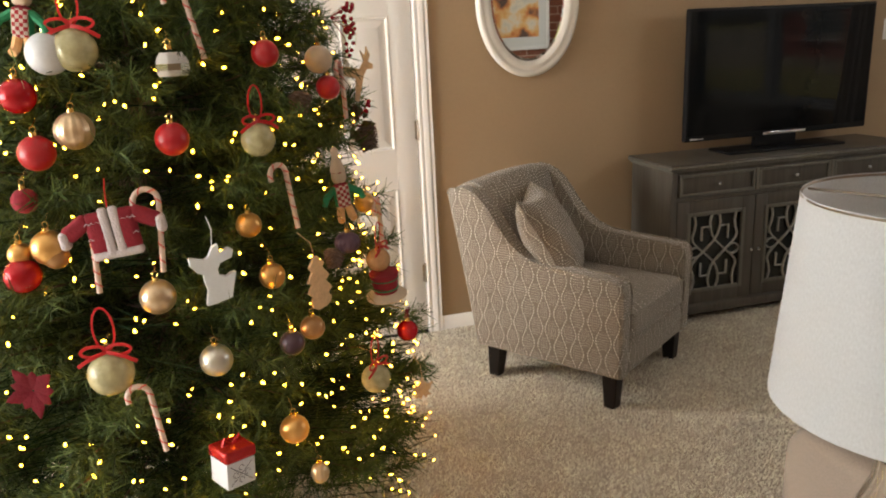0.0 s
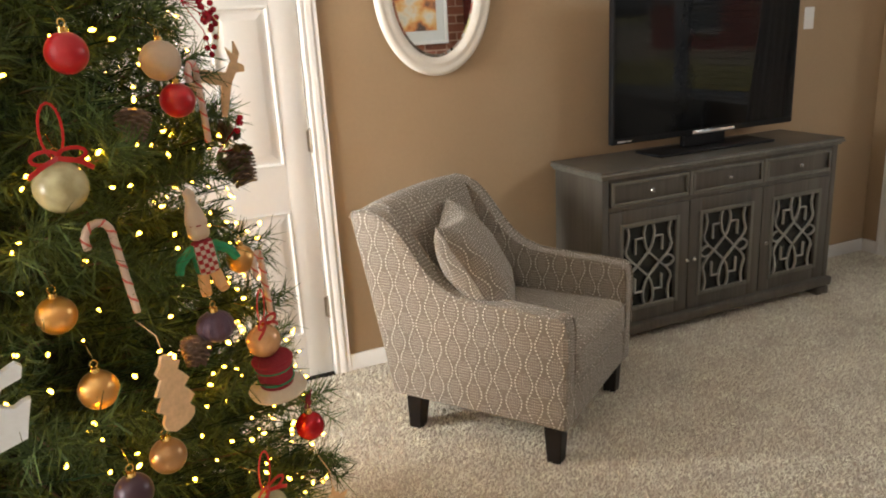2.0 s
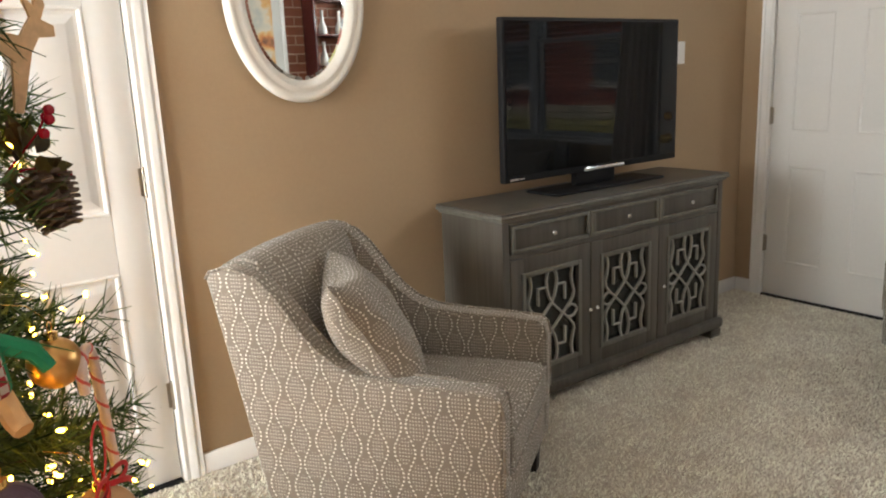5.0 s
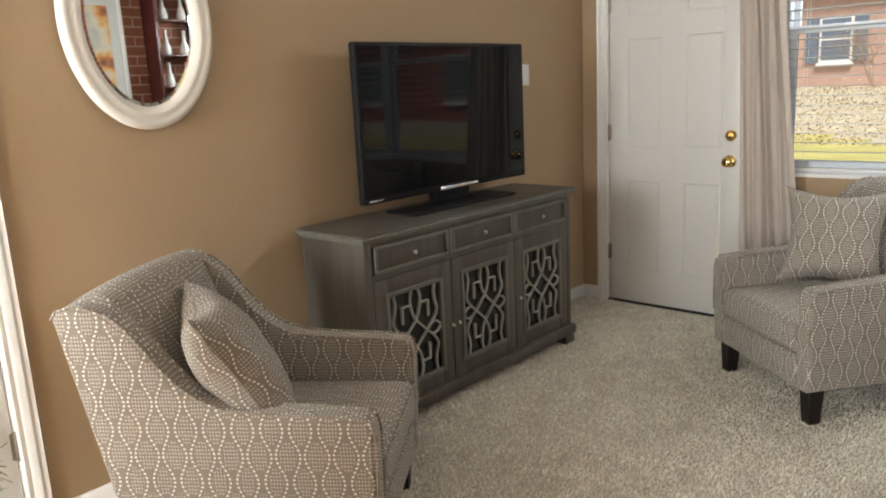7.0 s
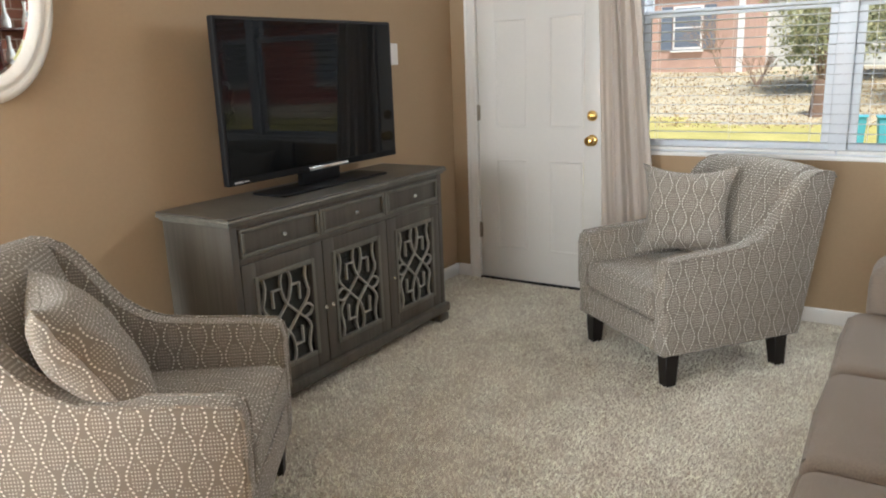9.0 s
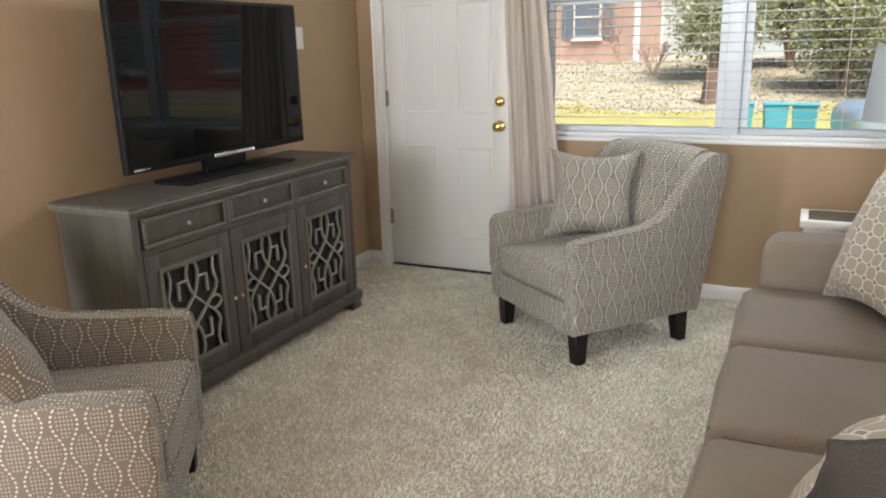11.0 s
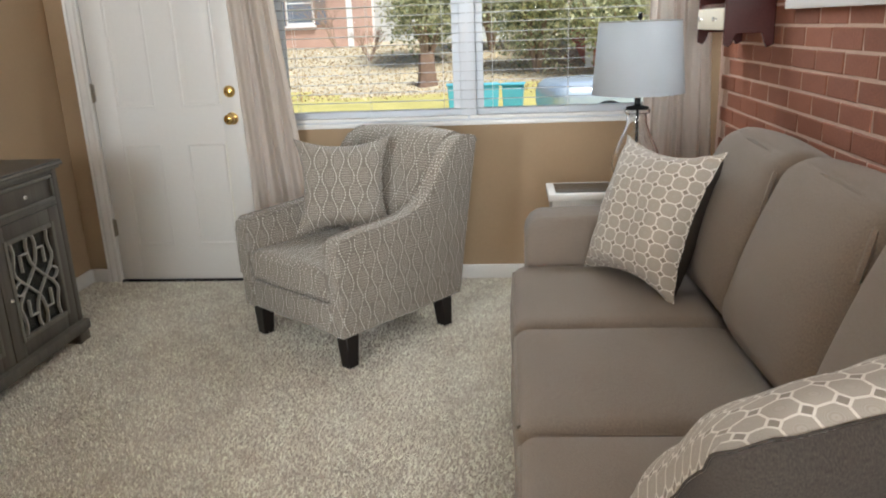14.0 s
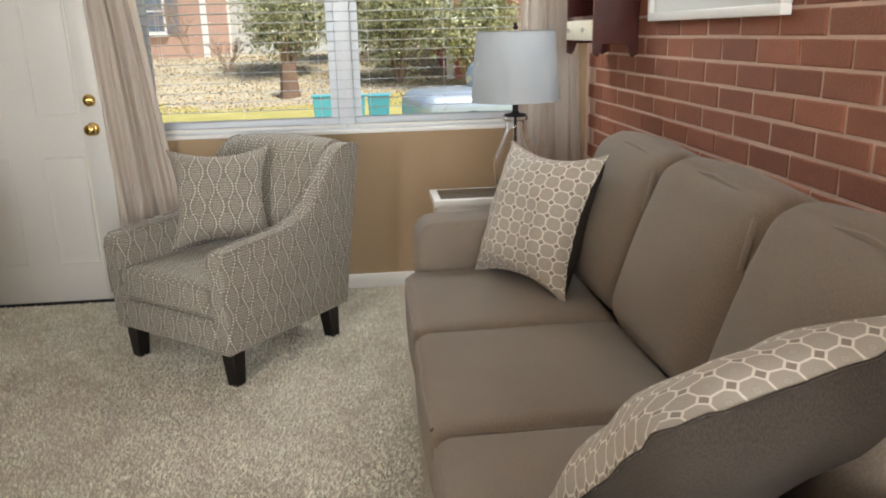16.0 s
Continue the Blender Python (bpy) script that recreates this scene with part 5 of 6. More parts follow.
bauble(-62.5, 0.516, 0.021, O_CHAMP, "small ribbed champagne drop bauble", ribs=12, squash=1.25)
bauble(-94.4, 1.5, 0.043, O_MARBLE, "cream and green painted ball with red bow", ribbon=True)
bauble(-62.4, 1.294, 0.037, O_MARBLE, "cream and green painted ball with red bow", ribbon=True, out=0.032)
bauble(-94.8, 0.856, 0.046, O_MARBLE, "cream and green painted ball with red bow", ribbon=True)
bauble(-45.5, 0.668, 0.037, O_MARBLE, "gold and green painted ball with red bow", ribbon=True, out=0.007)
bauble(-37.7, 0.951, 0.031, O_CLEAR, "amber glass ball with red bow", ribbon=True, out=0.039)


def candy_cane(az, z, h, tilt, label, out=0.01):
    th = thing("candy_cane", label, "ornament", spot(az, z, out) @ pose(0, 0, 0, 0, tilt, 0), "candy canes")
    pts = [(0.0, 0, -h / 2 + h * 0.8 * k / 14) for k in range(15)]
    R = h * 0.13
    top = -h / 2 + h * 0.8
    pts += [(-R + R * math.cos(t), 0, top + R * math.sin(t)) for t in [math.pi * k / 9 for k in range(1, 10)]] + [(-2 * R, 0, top - h * 0.06)]
    bm = bmesh.new()
    tube(bm, pts, 0.0058, 10)
    part("stick", bm, O_CANE_W, th, "pale sugar stick")
    bm = bmesh.new()
    P = [Vector(p) for p in pts]
    helix = []
    for i in range((len(P) - 1) * 5):
        f = i / 5
        k = int(f)
        p = P[k].lerp(P[k + 1], f - k)
        t = (P[k + 1] - P[k]).normalized()
        s = t.cross(Vector((0, 1, 0)))
        a = f * 2.1
        helix.append(p + 0.0047 * (math.cos(a) * s + math.sin(a) * Vector((0, 1, 0))))
    tube(bm, helix, 0.0022, 5)
    part("stripe", bm, O_CANE_R, th, "red spiral stripe")


candy_cane(-83.4, 1.138, 0.19, 4, "red and white candy cane on the tree")
candy_cane(-88.5, 0.761, 0.17, -6, "red and white candy cane on the tree")
candy_cane(-56.4, 1.163, 0.17, -8, "white candy cane on the tree")
candy_cane(-70.3, 1.553, 0.17, -12, "white candy cane on the tree")
candy_cane(-95.1, 1.092, 0.15, 2, "red and white candy cane on the tree")
candy_cane(-25.6, 1.008, 0.19, -10, "red and white candy cane on the tree")
candy_cane(-26.6, 1.377, 0.16, -6, "red and white candy cane on the tree")


def cut_out(name, outline, az, z, size, thick, material, label, out=0.012, tilt=0.0, turn=0.0):
    """A flat shape sawn out of board, in the x-z plane."""
    ob_m = spot(az, z, out) @ pose(0, 0, 0, 0, 0, turn) @ pose(0, 0, 0, 0, tilt, 0)
    bm = bmesh.new()
    a = [bm.verts.new((x * size, -thick / 2, y * size)) for x, y in outline]
    b = [bm.verts.new((x * size, thick / 2, y * size)) for x, y in outline]
    f1 = bm.faces.new(a)
    f2 = bm.faces.new(list(reversed(b)))
    rim = [e for f in (f1, f2) for e in f.edges]
    n = len(a)
    for i in range(n):
        bm.faces.new((a[i], b[i], b[(i + 1) % n], a[(i + 1) % n]))
    bmesh.ops.recalc_face_normals(bm, faces=bm.faces)
    bmesh.ops.triangulate(bm, faces=[f1, f2])
    top = max(y for x, y in outline) * size
    tube(bm, [(0, 0, top * 0.9), (0.002, 0.01, top + 0.03), (0, 0.05, top + 0.05)], 0.0008, 4)
    ob = tagged(part(name, bm, material, angle=30), label, "ornament")
    ob.matrix_world = ob_m
    return ob


def leaf_outline():
    """Half a lobed oak leaf, mirrored with a little wobble."""
    right = [(0.05, 0.50), (0.10, 0.42), (0.19, 0.35), (0.13, 0.26), (0.21, 0.16), (0.27, 0.07), (0.17, -0.01), (0.24, -0.10), (0.29, -0.19), (0.19, -0.27), (0.25, -0.36), (0.22, -0.45), (0.10, -0.51)]
    left = [(-0.92 * x, y - 0.035 * math.sin(7 * y)) for x, y in right]
    return list(reversed(right)) + left


def maple_outline():
    pts = []
    for k in range(22):
        a = 2 * math.pi * k / 22 + math.pi / 2
        r = (0.5, 0.34)[k % 2] * (0.8 + 0.2 * math.cos(5 * (a - math.pi / 2)))
        pts.append((r * math.cos(a), r * math.sin(a)))
    return pts


DEER = [(-0.09, -0.49), (0.05, -0.47), (0.31, -0.38), (0.33, -0.20), (0.37, 0.04), (0.30, 0.02), (0.22, -0.03), (0.10, 0.0), (0.08, 0.10), (0.12, 0.20), (0.30, 0.28), (0.32, 0.40), (0.26, 0.44), (0.12, 0.36), (0.08, 0.50), (0.0, 0.46), (-0.06, 0.30), (-0.12, 0.26), (-0.36, 0.30), (-0.34, 0.16), (-0.24, 0.06), (-0.14, 0.02), (-0.12, -0.10), (-0.07, -0.25)]
STAG = [(-0.30, -0.50), (-0.24, -0.50), (-0.20, -0.10), (0.10, -0.10), (0.16, -0.50), (0.22, -0.50), (0.24, -0.02), (0.28, 0.10), (0.40, 0.14), (0.38, 0.22), (0.28, 0.24), (0.30, 0.36), (0.20, 0.50), (0.22, 0.32), (0.10, 0.40), (0.20, 0.24), (0.14, 0.08), (-0.26, 0.06), (-0.34, -0.10)]
cut_out("deer_ornament", DEER, -76.3, 1.033, 0.132, 0.014, O_DEERW, "white wooden reindeer cut-out hanging on the tree", tilt=6, out=0.041)
cut_out("leaf_ornament", leaf_outline(), -56.0, 0.958, 0.125, 0.006, O_WOOD, "pale wooden leaf cut-out hanging on the tree", tilt=-4, out=0.03)
cut_out("leaf_ornament", maple_outline(), -30.3, 0.547, 0.075, 0.005, O_WOOD, "pale wooden maple leaf cut-out hanging on the tree", out=0.03, turn=-45)
cut_out("reindeer_ornament", STAG, -16.3, 1.411, 0.15, 0.006, O_WOOD, "pale wooden reindeer cut-out hanging on the tree", tilt=14, out=0.02, turn=-58)


def sweater():
    th = thing("jacket_ornament", "small red knitted jacket ornament with white fleece trim", "ornament", spot(-91.4, 1.154, 0.02) @ pose(0, 0, 0, 0, -6, 0))
    for sx in (-1, 1):
        bm = bmesh.new()
        rbox(bm, sx * 0.026, 0, -0.01, 0.046, 0.022, 0.088, 0.010, 4, (0, 0.004, 0))
        part("front_panel", bm, O_CLOTH_R, th)
        bm = bmesh.new()
        rbox(bm, 0, 0, 0, 0.060, 0.022, 0.034, 0.010, 4)
        bmesh.ops.transform(bm, matrix=pose(sx * 0.066, 0, 0.008, 0, sx * 30, 0), verts=bm.verts)
        part("sleeve", bm, O_CLOTH_R, th)
        bm = bmesh.new()
        rbox(bm, sx * 0.093, 0, -0.012, 0.020, 0.028, 0.038, 0.009, 3)
        part("cuff", bm, O_FUR, th, "white fleece cuff")
        bm = bmesh.new()
        rbox(bm, sx * 0.010, -0.010, -0.008, 0.018, 0.012, 0.100, 0.006, 3)
        part("trim", bm, O_FUR, th, "white fleece edge")
        for zz in (0.012, -0.020):
            bm = bmesh.new()
            tube(bm, [(sx * (0.020 + 0.0048 * k), -0.0128, zz + 0.004 * (k % 2)) for k in range(7)], 0.0012, 4)
            part("stitching", bm, O_FUR, th, "white zigzag stitches")
    bm = bmesh.new()
    rbox(bm, 0, -0.004, -0.056, 0.100, 0.024, 0.018, 0.008, 3)
    part("hem", bm, O_FUR, th, "white fleece hem")
    bm = bmesh.new()
    tube(bm, [(0, 0, 0.04), (0.002, 0.01, 0.07), (0, 0.05, 0.09)], 0.0015, 5)
    part("hanging_loop", bm, O_RIBBON, th)


sweater()


def gift():
    th = thing("gift_box_ornament", "white gift box ornament with red lid and scroll drawing", "ornament", spot(-78.0, 0.626, 0.02) @ pose(0, 0, 0, 0, 4, 18))
    part("box", bm_box(-0.034, 0.034, -0.034, 0.034, -0.04, 0.02, 0.003), O_WHITE, th)
    bm = bmesh.new()
    rbox(bm, 0, 0, 0.033, 0.076, 0.076, 0.028, 0.008, 3)
    tube(bm, [(0, 0, 0.045), (0.018, 0, 0.062), (0.024, 0, 0.048), (0, 0, 0.045)], 0.004, 6)
    tube(bm, [(0, 0, 0.045), (-0.018, 0, 0.062), (-0.024, 0, 0.048), (0, 0, 0.045)], 0.004, 6)
    part("lid", bm, mat("red_foil", (0.42, 0.02, 0.02), 0.25, 0.5, var=0.35, fine=220), th, "red foil lid with knot")
    bm = bmesh.new()
    for sx in (-1, 1):
        tube(bm, [(sx * 0.026, -0.0345, -0.032), (0, -0.0345, -0.010), (sx * -0.026, -0.0345, 0.012)], 0.0008, 4)
    for sx, sz in ((-1, 0), (1, 0), (0, 1), (0, -1)):
        tube(bm, [(sx * 0.014 + 0.006 * math.cos(k * 0.6), -0.0345, -0.01 + sz * 0.014 + 0.006 * math.sin(k * 0.6)) for k in range(9)], 0.0008, 4)
    part("scroll_drawing", bm, O_INK, th, "thin dark scrolls")


gift()


def top_hat():
    th = thing("hat_ornament", "small red plaid top hat ornament", "ornament", spot(-37.6, 0.882, 0.036) @ pose(0, 0, 0, 0, -8, 0))
    bm = bmesh.new()
    lathe(bm, [(0.030, -0.02), (0.034, 0.02), (0.038, 0.036), (0.036, 0.039)], 32)
    part("crown", bm, O_CLOTH_R, th, "red plaid cloth crown")
    bm = bmesh.new()
    lathe(bm, [(0.052, -0.030), (0.054, -0.026), (0.034, -0.018), (0.030, -0.014)], 32)
    part("brim", bm, mat("pale_felt", (0.52, 0.44, 0.34), 0.9, bump=0.5), th, "pale felt brim")
    bm = bmesh.new()
    for z in (-0.004, 0.022):
        tube(bm, [((0.0330 + 0.05 * z) * math.cos(2 * math.pi * k / 24), (0.0330 + 0.05 * z) * math.sin(2 * math.pi * k / 24), z) for k in range(24)], 0.002, 5, True)
    part("band", bm, O_GREEN, th, "dark green band")


top_hat()


def cloth_figure(m, label, coat):
    """A stuffed cloth doll as one plain shape."""
    bm = bmesh.new()
    rbox(bm, 0, 0, 0.0, 0.042, 0.028, 0.062, 0.013, 3)
    rbox(bm, 0, 0, 0.048, 0.036, 0.030, 0.036, 0.014, 3)
    lathe(bm, [(0.019, 0.060), (0.015, 0.078), (0.008, 0.098), (0.010, 0.112), (0.003, 0.120)], 14)
    for sx in (-1, 1):
        tube(bm, [(sx * 0.018, 0, 0.018), (sx * 0.042, -0.006, 0.002), (sx * 0.05, -0.01, -0.016)], [0.009, 0.0085, 0.007], 8)
        tube(bm, [(sx * 0.010, 0, -0.028), (sx * 0.014, -0.004, -0.052), (sx * 0.016, -0.014, -0.060)], [0.010, 0.010, 0.009], 8)
    ob = tagged(part("cloth_doll", bm, O_SKIN), label, "ornament")
    ob.matrix_world = m
    for mm in (coat, O_TAN, O_CLOTH_R, O_PLAID):
        ob.data.materials.append(mm)
    for p in ob.data.polygons:
        z, x = p.center.z, abs(p.center.x)
        if z > 0.063:
            p.material_index = 2
        elif z > 0.033:
            p.material_index = 2 if z < 0.058 else 3
        elif z > 0.026:
            p.material_index = 3
        elif z > -0.030 and x > 0.016:
            p.material_index = 1
        elif z > -0.030:
            p.material_index = 4
    return ob


cloth_figure(spot(-43.5, 1.131, 0.03) @ pose(0, 0, 0, 0, -6, -38), "stuffed cloth doll ornament in red and green", O_GREEN)
cloth_figure(spot(-103.6, 1.557, 0.02) @ pose(0, 0, 0, 0, 8, 0), "stuffed green cloth doll ornament", O_GREEN)


def pine_cone(az, z, s, out=0.0, tilt=180):
    bm = bmesh.new()
    lathe(bm, [(0.3 * s, -0.5 * s), (0.42 * s, -0.2 * s), (0.36 * s, 0.15 * s), (0.12 * s, 0.5 * s)], 12)
    for k in range(60):
        f = k / 60
        a = k * 2.39996
        r = s * (0.34 + 0.14 * math.sin(math.pi * (0.15 + 0.8 * f))) * (1 - 0.55 * f)
        p = Vector((r * math.cos(a), r * math.sin(a), s * (-0.5 + f)))
        d = Vector((math.cos(a), math.sin(a), 0.35)).normalized()
        sd = Vector((-math.sin(a), math.cos(a), 0))
        w = 0.15 * s
        q = [bm.verts.new(c) for c in (p - sd * w - d * 0.05 * s, p + sd * w - d * 0.05 * s, p + sd * w * 0.7 + d * 0.2 * s, p - sd * w * 0.7 + d * 0.2 * s)]
        bm.faces.new(q)
        q2 = [bm.verts.new(v.co + Vector((0, 0, 0.05 * s))) for v in q]
        bm.faces.new(list(reversed(q2)))
        for i in range(4):
            bm.faces.new((q[i], q2[i], q2[(i + 1) % 4], q[(i + 1) % 4]))
    ob = tagged(part("pine_cone", bm, O_CONE, angle=20), "brown pine cone with pale tips on the tree", "pine cone", "pine cones")
    ob.matrix_world = spot(az, z, out) @ pose(0, 0, 0, tilt, 12, 0)


pine_cone(-44.6, 1.356, 0.050, -0.02, 180)
pine_cone(-49.9, 0.995, 0.044, 0.022, 180)
pine_cone(-20.5, 1.235, 0.06, 0.02, 160)


def berry_sprig(m, label, n, spread, material, twiggy=True):
    th = thing("berry_sprig", label, "ornament", m)
    rng = random.Random(n)
    for k in range(n):
        d = Vector((rng.gauss(0, 1) * spread, -0.03 + rng.gauss(0, 0.4) * spread, rng.gauss(0, 0.8) * spread))
        bm = bmesh.new()
        tube(bm, [(0, 0.02, 0), d * 0.6 + Vector((0, 0, 0.005)), d], 0.0012, 4)
        for q in range(4):
            c = d * (0.7 + 0.12 * q) + Vector((rng.gauss(0, 0.006), rng.gauss(0, 0.006), rng.gauss(0, 0.006)))
            lathe_prof = [(0.0062 * math.sin(math.pi * j / 8), c.z - 0.0062 * math.cos(math.pi * j / 8)) for j in range(1, 8)]
            lathe(bm, lathe_prof, 8, c.x, c.y)
        part("berry_twig", bm, material, th)
    return th


sprig = berry_sprig(spot(-20.2, 1.27, 0.01), "sprig of dry brown leaves with dark red berries on the tree", 4, 0.04, O_BERRY)
rl = random.Random(5)
for k in range(34):
    a, e, s = rl.uniform(0, 6.28), rl.uniform(-0.9, 0.9), rl.uniform(0.022, 0.042)
    d = Vector((math.cos(a) * math.cos(e), 0.5 * math.sin(a) - 0.3, math.sin(e) + 0.3 * math.sin(a))).normalized()
    w = d.cross(Vector((rl.gauss(0, 1), rl.gauss(0, 1), rl.gauss(0, 1)))).normalized()
    up = d.cross(w)
    c = d * rl.uniform(0.005, 0.03)
    bm = bmesh.new()
    rows = [(0.0, 0.05), (0.25, 0.75), (0.5, 1.0), (0.75, 0.6), (1.0, 0.03)]
    rr = [[bm.verts.new(c + d * s * f - w * s * 0.28 * q + up * s * 0.08), bm.verts.new(c + d * s * f + up * s * 0.2 * f * f), bm.verts.new(c + d * s * f + w * s * 0.28 * q + up * s * 0.08)] for f, q in rows]
    for A, B in zip(rr, rr[1:]):
        for j in range(2):
            bm.faces.new((A[j], A[j + 1], B[j + 1], B[j]))
    bmesh.ops.solidify(bm, geom=bm.faces, thickness=0.0006)
    part("dry_leaf", bm, O_DRY, sprig)
berry_sprig(spot(-9.6, 1.558, 0.03), "dark red wire and berry sprig on the tree", 10, 0.05, O_BERRY)


def poinsettia(az, z, s, label):
    th = thing("poinsettia", label, "ornament", spot(az, z, 0.0), "red cloth flowers")
    for k in range(9):
        a = 2 * math.pi * k / 9
        bm = bmesh.new()
        L, W = s * (1.0 if k % 2 else 0.75), s * 0.24
        d, w = Vector((math.cos(a), -0.3, math.sin(a))), Vector((-math.sin(a), 0, math.cos(a)))
        rows = []
        for f, ww in ((0.05, 0.25), (0.3, 0.9), (0.6, 1.0), (0.85, 0.5), (1.0, 0.05)):
            c = d * (L * f) + Vector((0, 0.12 * s * f * f, 0))
            rows.append([bm.verts.new(c - w * W * ww), bm.verts.new(c - Vector((0, 0.05 * s, 0))), bm.verts.new(c + w * W * ww)])
        for A, B in zip(rows, rows[1:]):
            for j in range(2):
                bm.faces.new((A[j], A[j + 1], B[j + 1], B[j]))
        bmesh.ops.solidify(bm, geom=bm.faces, thickness=0.001)
        part("petal", bm, O_CLOTH_R, th)


poinsettia(-107.6, 0.834, 0.06, "dark red cloth poinsettia on the tree")
poinsettia(-26.0, 0.735, 0.042, "small red cloth flower on the tree")
bauble(-28.5, 0.712, 0.030, O_REDG, "shiny red glass bauble", out=0.01)
poinsettia(-122.3, 1.043, 0.06, "dark red cloth poinsettia on the tree")
# striped ball at the shaded side
bauble(-106.8, 1.212, 0.026, O_CLOTH_R, "small red striped bauble", bands=1)

# cushions on the armchairs
CA = pose(3.508, 6.197, 0, 0, 0, 35.1)
CB = pose(5.655, 5.226, 0, 0, 0, -128.0)
cushion("cushion", 0.48, 0.47, 0.18, CA @ pose(-0.148, 0.082, 0.642, 0, 0, 26) @ pose(0, 0, 0, -30), M_DOTS, "scatter cushion in the armchair's dotted cloth", ear=0.12, seed=3.3)
cushion("cushion", 0.43, 0.43, 0.15, CB @ pose(-0.08, 0.055, 0.655, 0, 0, 42) @ pose(0, 0, 0, -17), M_DOTS, "scatter cushion in the armchair's dotted cloth", ear=0.12, seed=6.1)

# ---------------------------------------------------------------- outside
M_GRASS = mat("winter_lawn", (0.42, 0.38, 0.10), 0.95, var=0.3, scale=1.2, fine=14, hue=(0.58, 0.52, 0.18))
M_FALLEN = mat("fallen_leaf", (0.50, 0.34, 0.18), 0.9, var=0.35, per_island=1.4, hue=(0.68, 0.56, 0.34))
M_LEAVES = mat("leaf_strewn_soil", (0.50, 0.42, 0.30), 0.95, var=0.28, scale=1.6, fine=9, hue=(0.55, 0.51, 0.36))
M_FARBRICK = mat("far_brick", (0.50, 0.33, 0.26), 0.9, var=0.2, scale=2, fine=20)
M_REDBRICK = mat("near_red_brick", (0.42, 0.13, 0.095), 0.9, var=0.2, scale=3, fine=24)
M_ROOF = mat("roof_shingle", (0.10, 0.095, 0.09), 0.9, var=0.3, scale=4)
M_DARKWIN = mat("dark_window", (0.16, 0.19, 0.24), 0.1, var=0.1)
M_LEAF = mat("evergreen_leaf", (0.25, 0.31, 0.17), 0.5, var=0.35, per_island=0.9, hue=(0.60, 0.58, 0.34))
M_TWIG = mat("bare_twig", (0.34, 0.24, 0.17), 0.9)
M_BIN = mat("teal_bin", (0.10, 0.42, 0.50), 0.5, var=0.1)
M_CAR = mat("silver_blue_car", (0.42, 0.50, 0.58), 0.25, 0.3, var=0.05)


def ground_height(x, y):
    """Lawn near the house, then a bank that climbs to the neighbours."""
    t = max(0.0, min(1.0, (x - 21.5) / 11.0))
    s = t * t * (3 - 2 * t)
    dip = max(0.0, min(1.0, (4.4 - y) / 1.2)) * max(0.0, min(1.0, (21.0 - x) / 4.0)) * max(0.0, min(1.0, (x - 7.0) / 3.0))
    return -0.45 - 0.12 * dip + 1.10 * s + 0.05 * math.sin(x * 0.6) * math.sin(y * 0.5)


bm = bmesh.new()
xs = [6.6 + 0.6 * i for i in range(60)] + [42.6 * 1.25 ** i for i in range(1, 15)]
ys = [-600, -300, -120, -60] + [-35 + 1.0 * i for i in range(75)] + [60, 120, 300, 600]
grid = [[bm.verts.new((x, y, ground_height(x, y) if x < 40 else 0.65)) for y in ys] for x in xs]
for i in range(len(xs) - 1):
    for j in range(len(ys) - 1):
        f = bm.faces.new((grid[i][j], grid[i + 1][j], grid[i + 1][j + 1], grid[i][j + 1]))
        if 23.0 + 0.8 * math.sin(ys[j] * 0.7) < xs[i] < 60:
            f.material_index = 1
ground_ob = tagged(part("ground", bm, M_GRASS), "yellowish winter lawn and leaf-covered bank outside", "ground", kind="structure")
ground_ob.data.materials.append(M_LEAVES)


def leaf_litter():
    rng = np.random.default_rng(21)
    n = 16000
    x = 22.0 + 11 * rng.beta(1.3, 1.6, n)
    y = rng.uniform(-2, 16, n)
    z = np.array([ground_height(a, b) for a, b in zip(x, y)]) + 0.02
    c = np.stack([x, y, z], 1)
    u = rng.normal(size=(n, 3)) * np.array([1, 1, 0.6])
    u /= np.linalg.norm(u, axis=1)[:, None]
    v = np.cross(u, rng.normal(size=(n, 3)))
    v /= np.linalg.norm(v, axis=1)[:, None]
    s = rng.uniform(0.02, 0.05, n)[:, None]
    V = np.stack([c - u * s, c - v * s * 0.6, c + u * s, c + v * s * 0.6], 1).reshape(-1, 3)
    ob = new("leaf_litter", mesh_from_arrays("leaf_litter", V, np.arange(len(V)).reshape(-1, 4), M_FALLEN))
    tagged(ob, "fallen brown and tan leaves on the bank", "leaves", kind="stuff")


leaf_litter()
bm = bmesh.new()
box(bm, -900, 6.45, -600, 600, -0.6, -0.5)
tagged(part("ground", bm, M_GRASS), "lawn round the house", "ground", kind="structure")


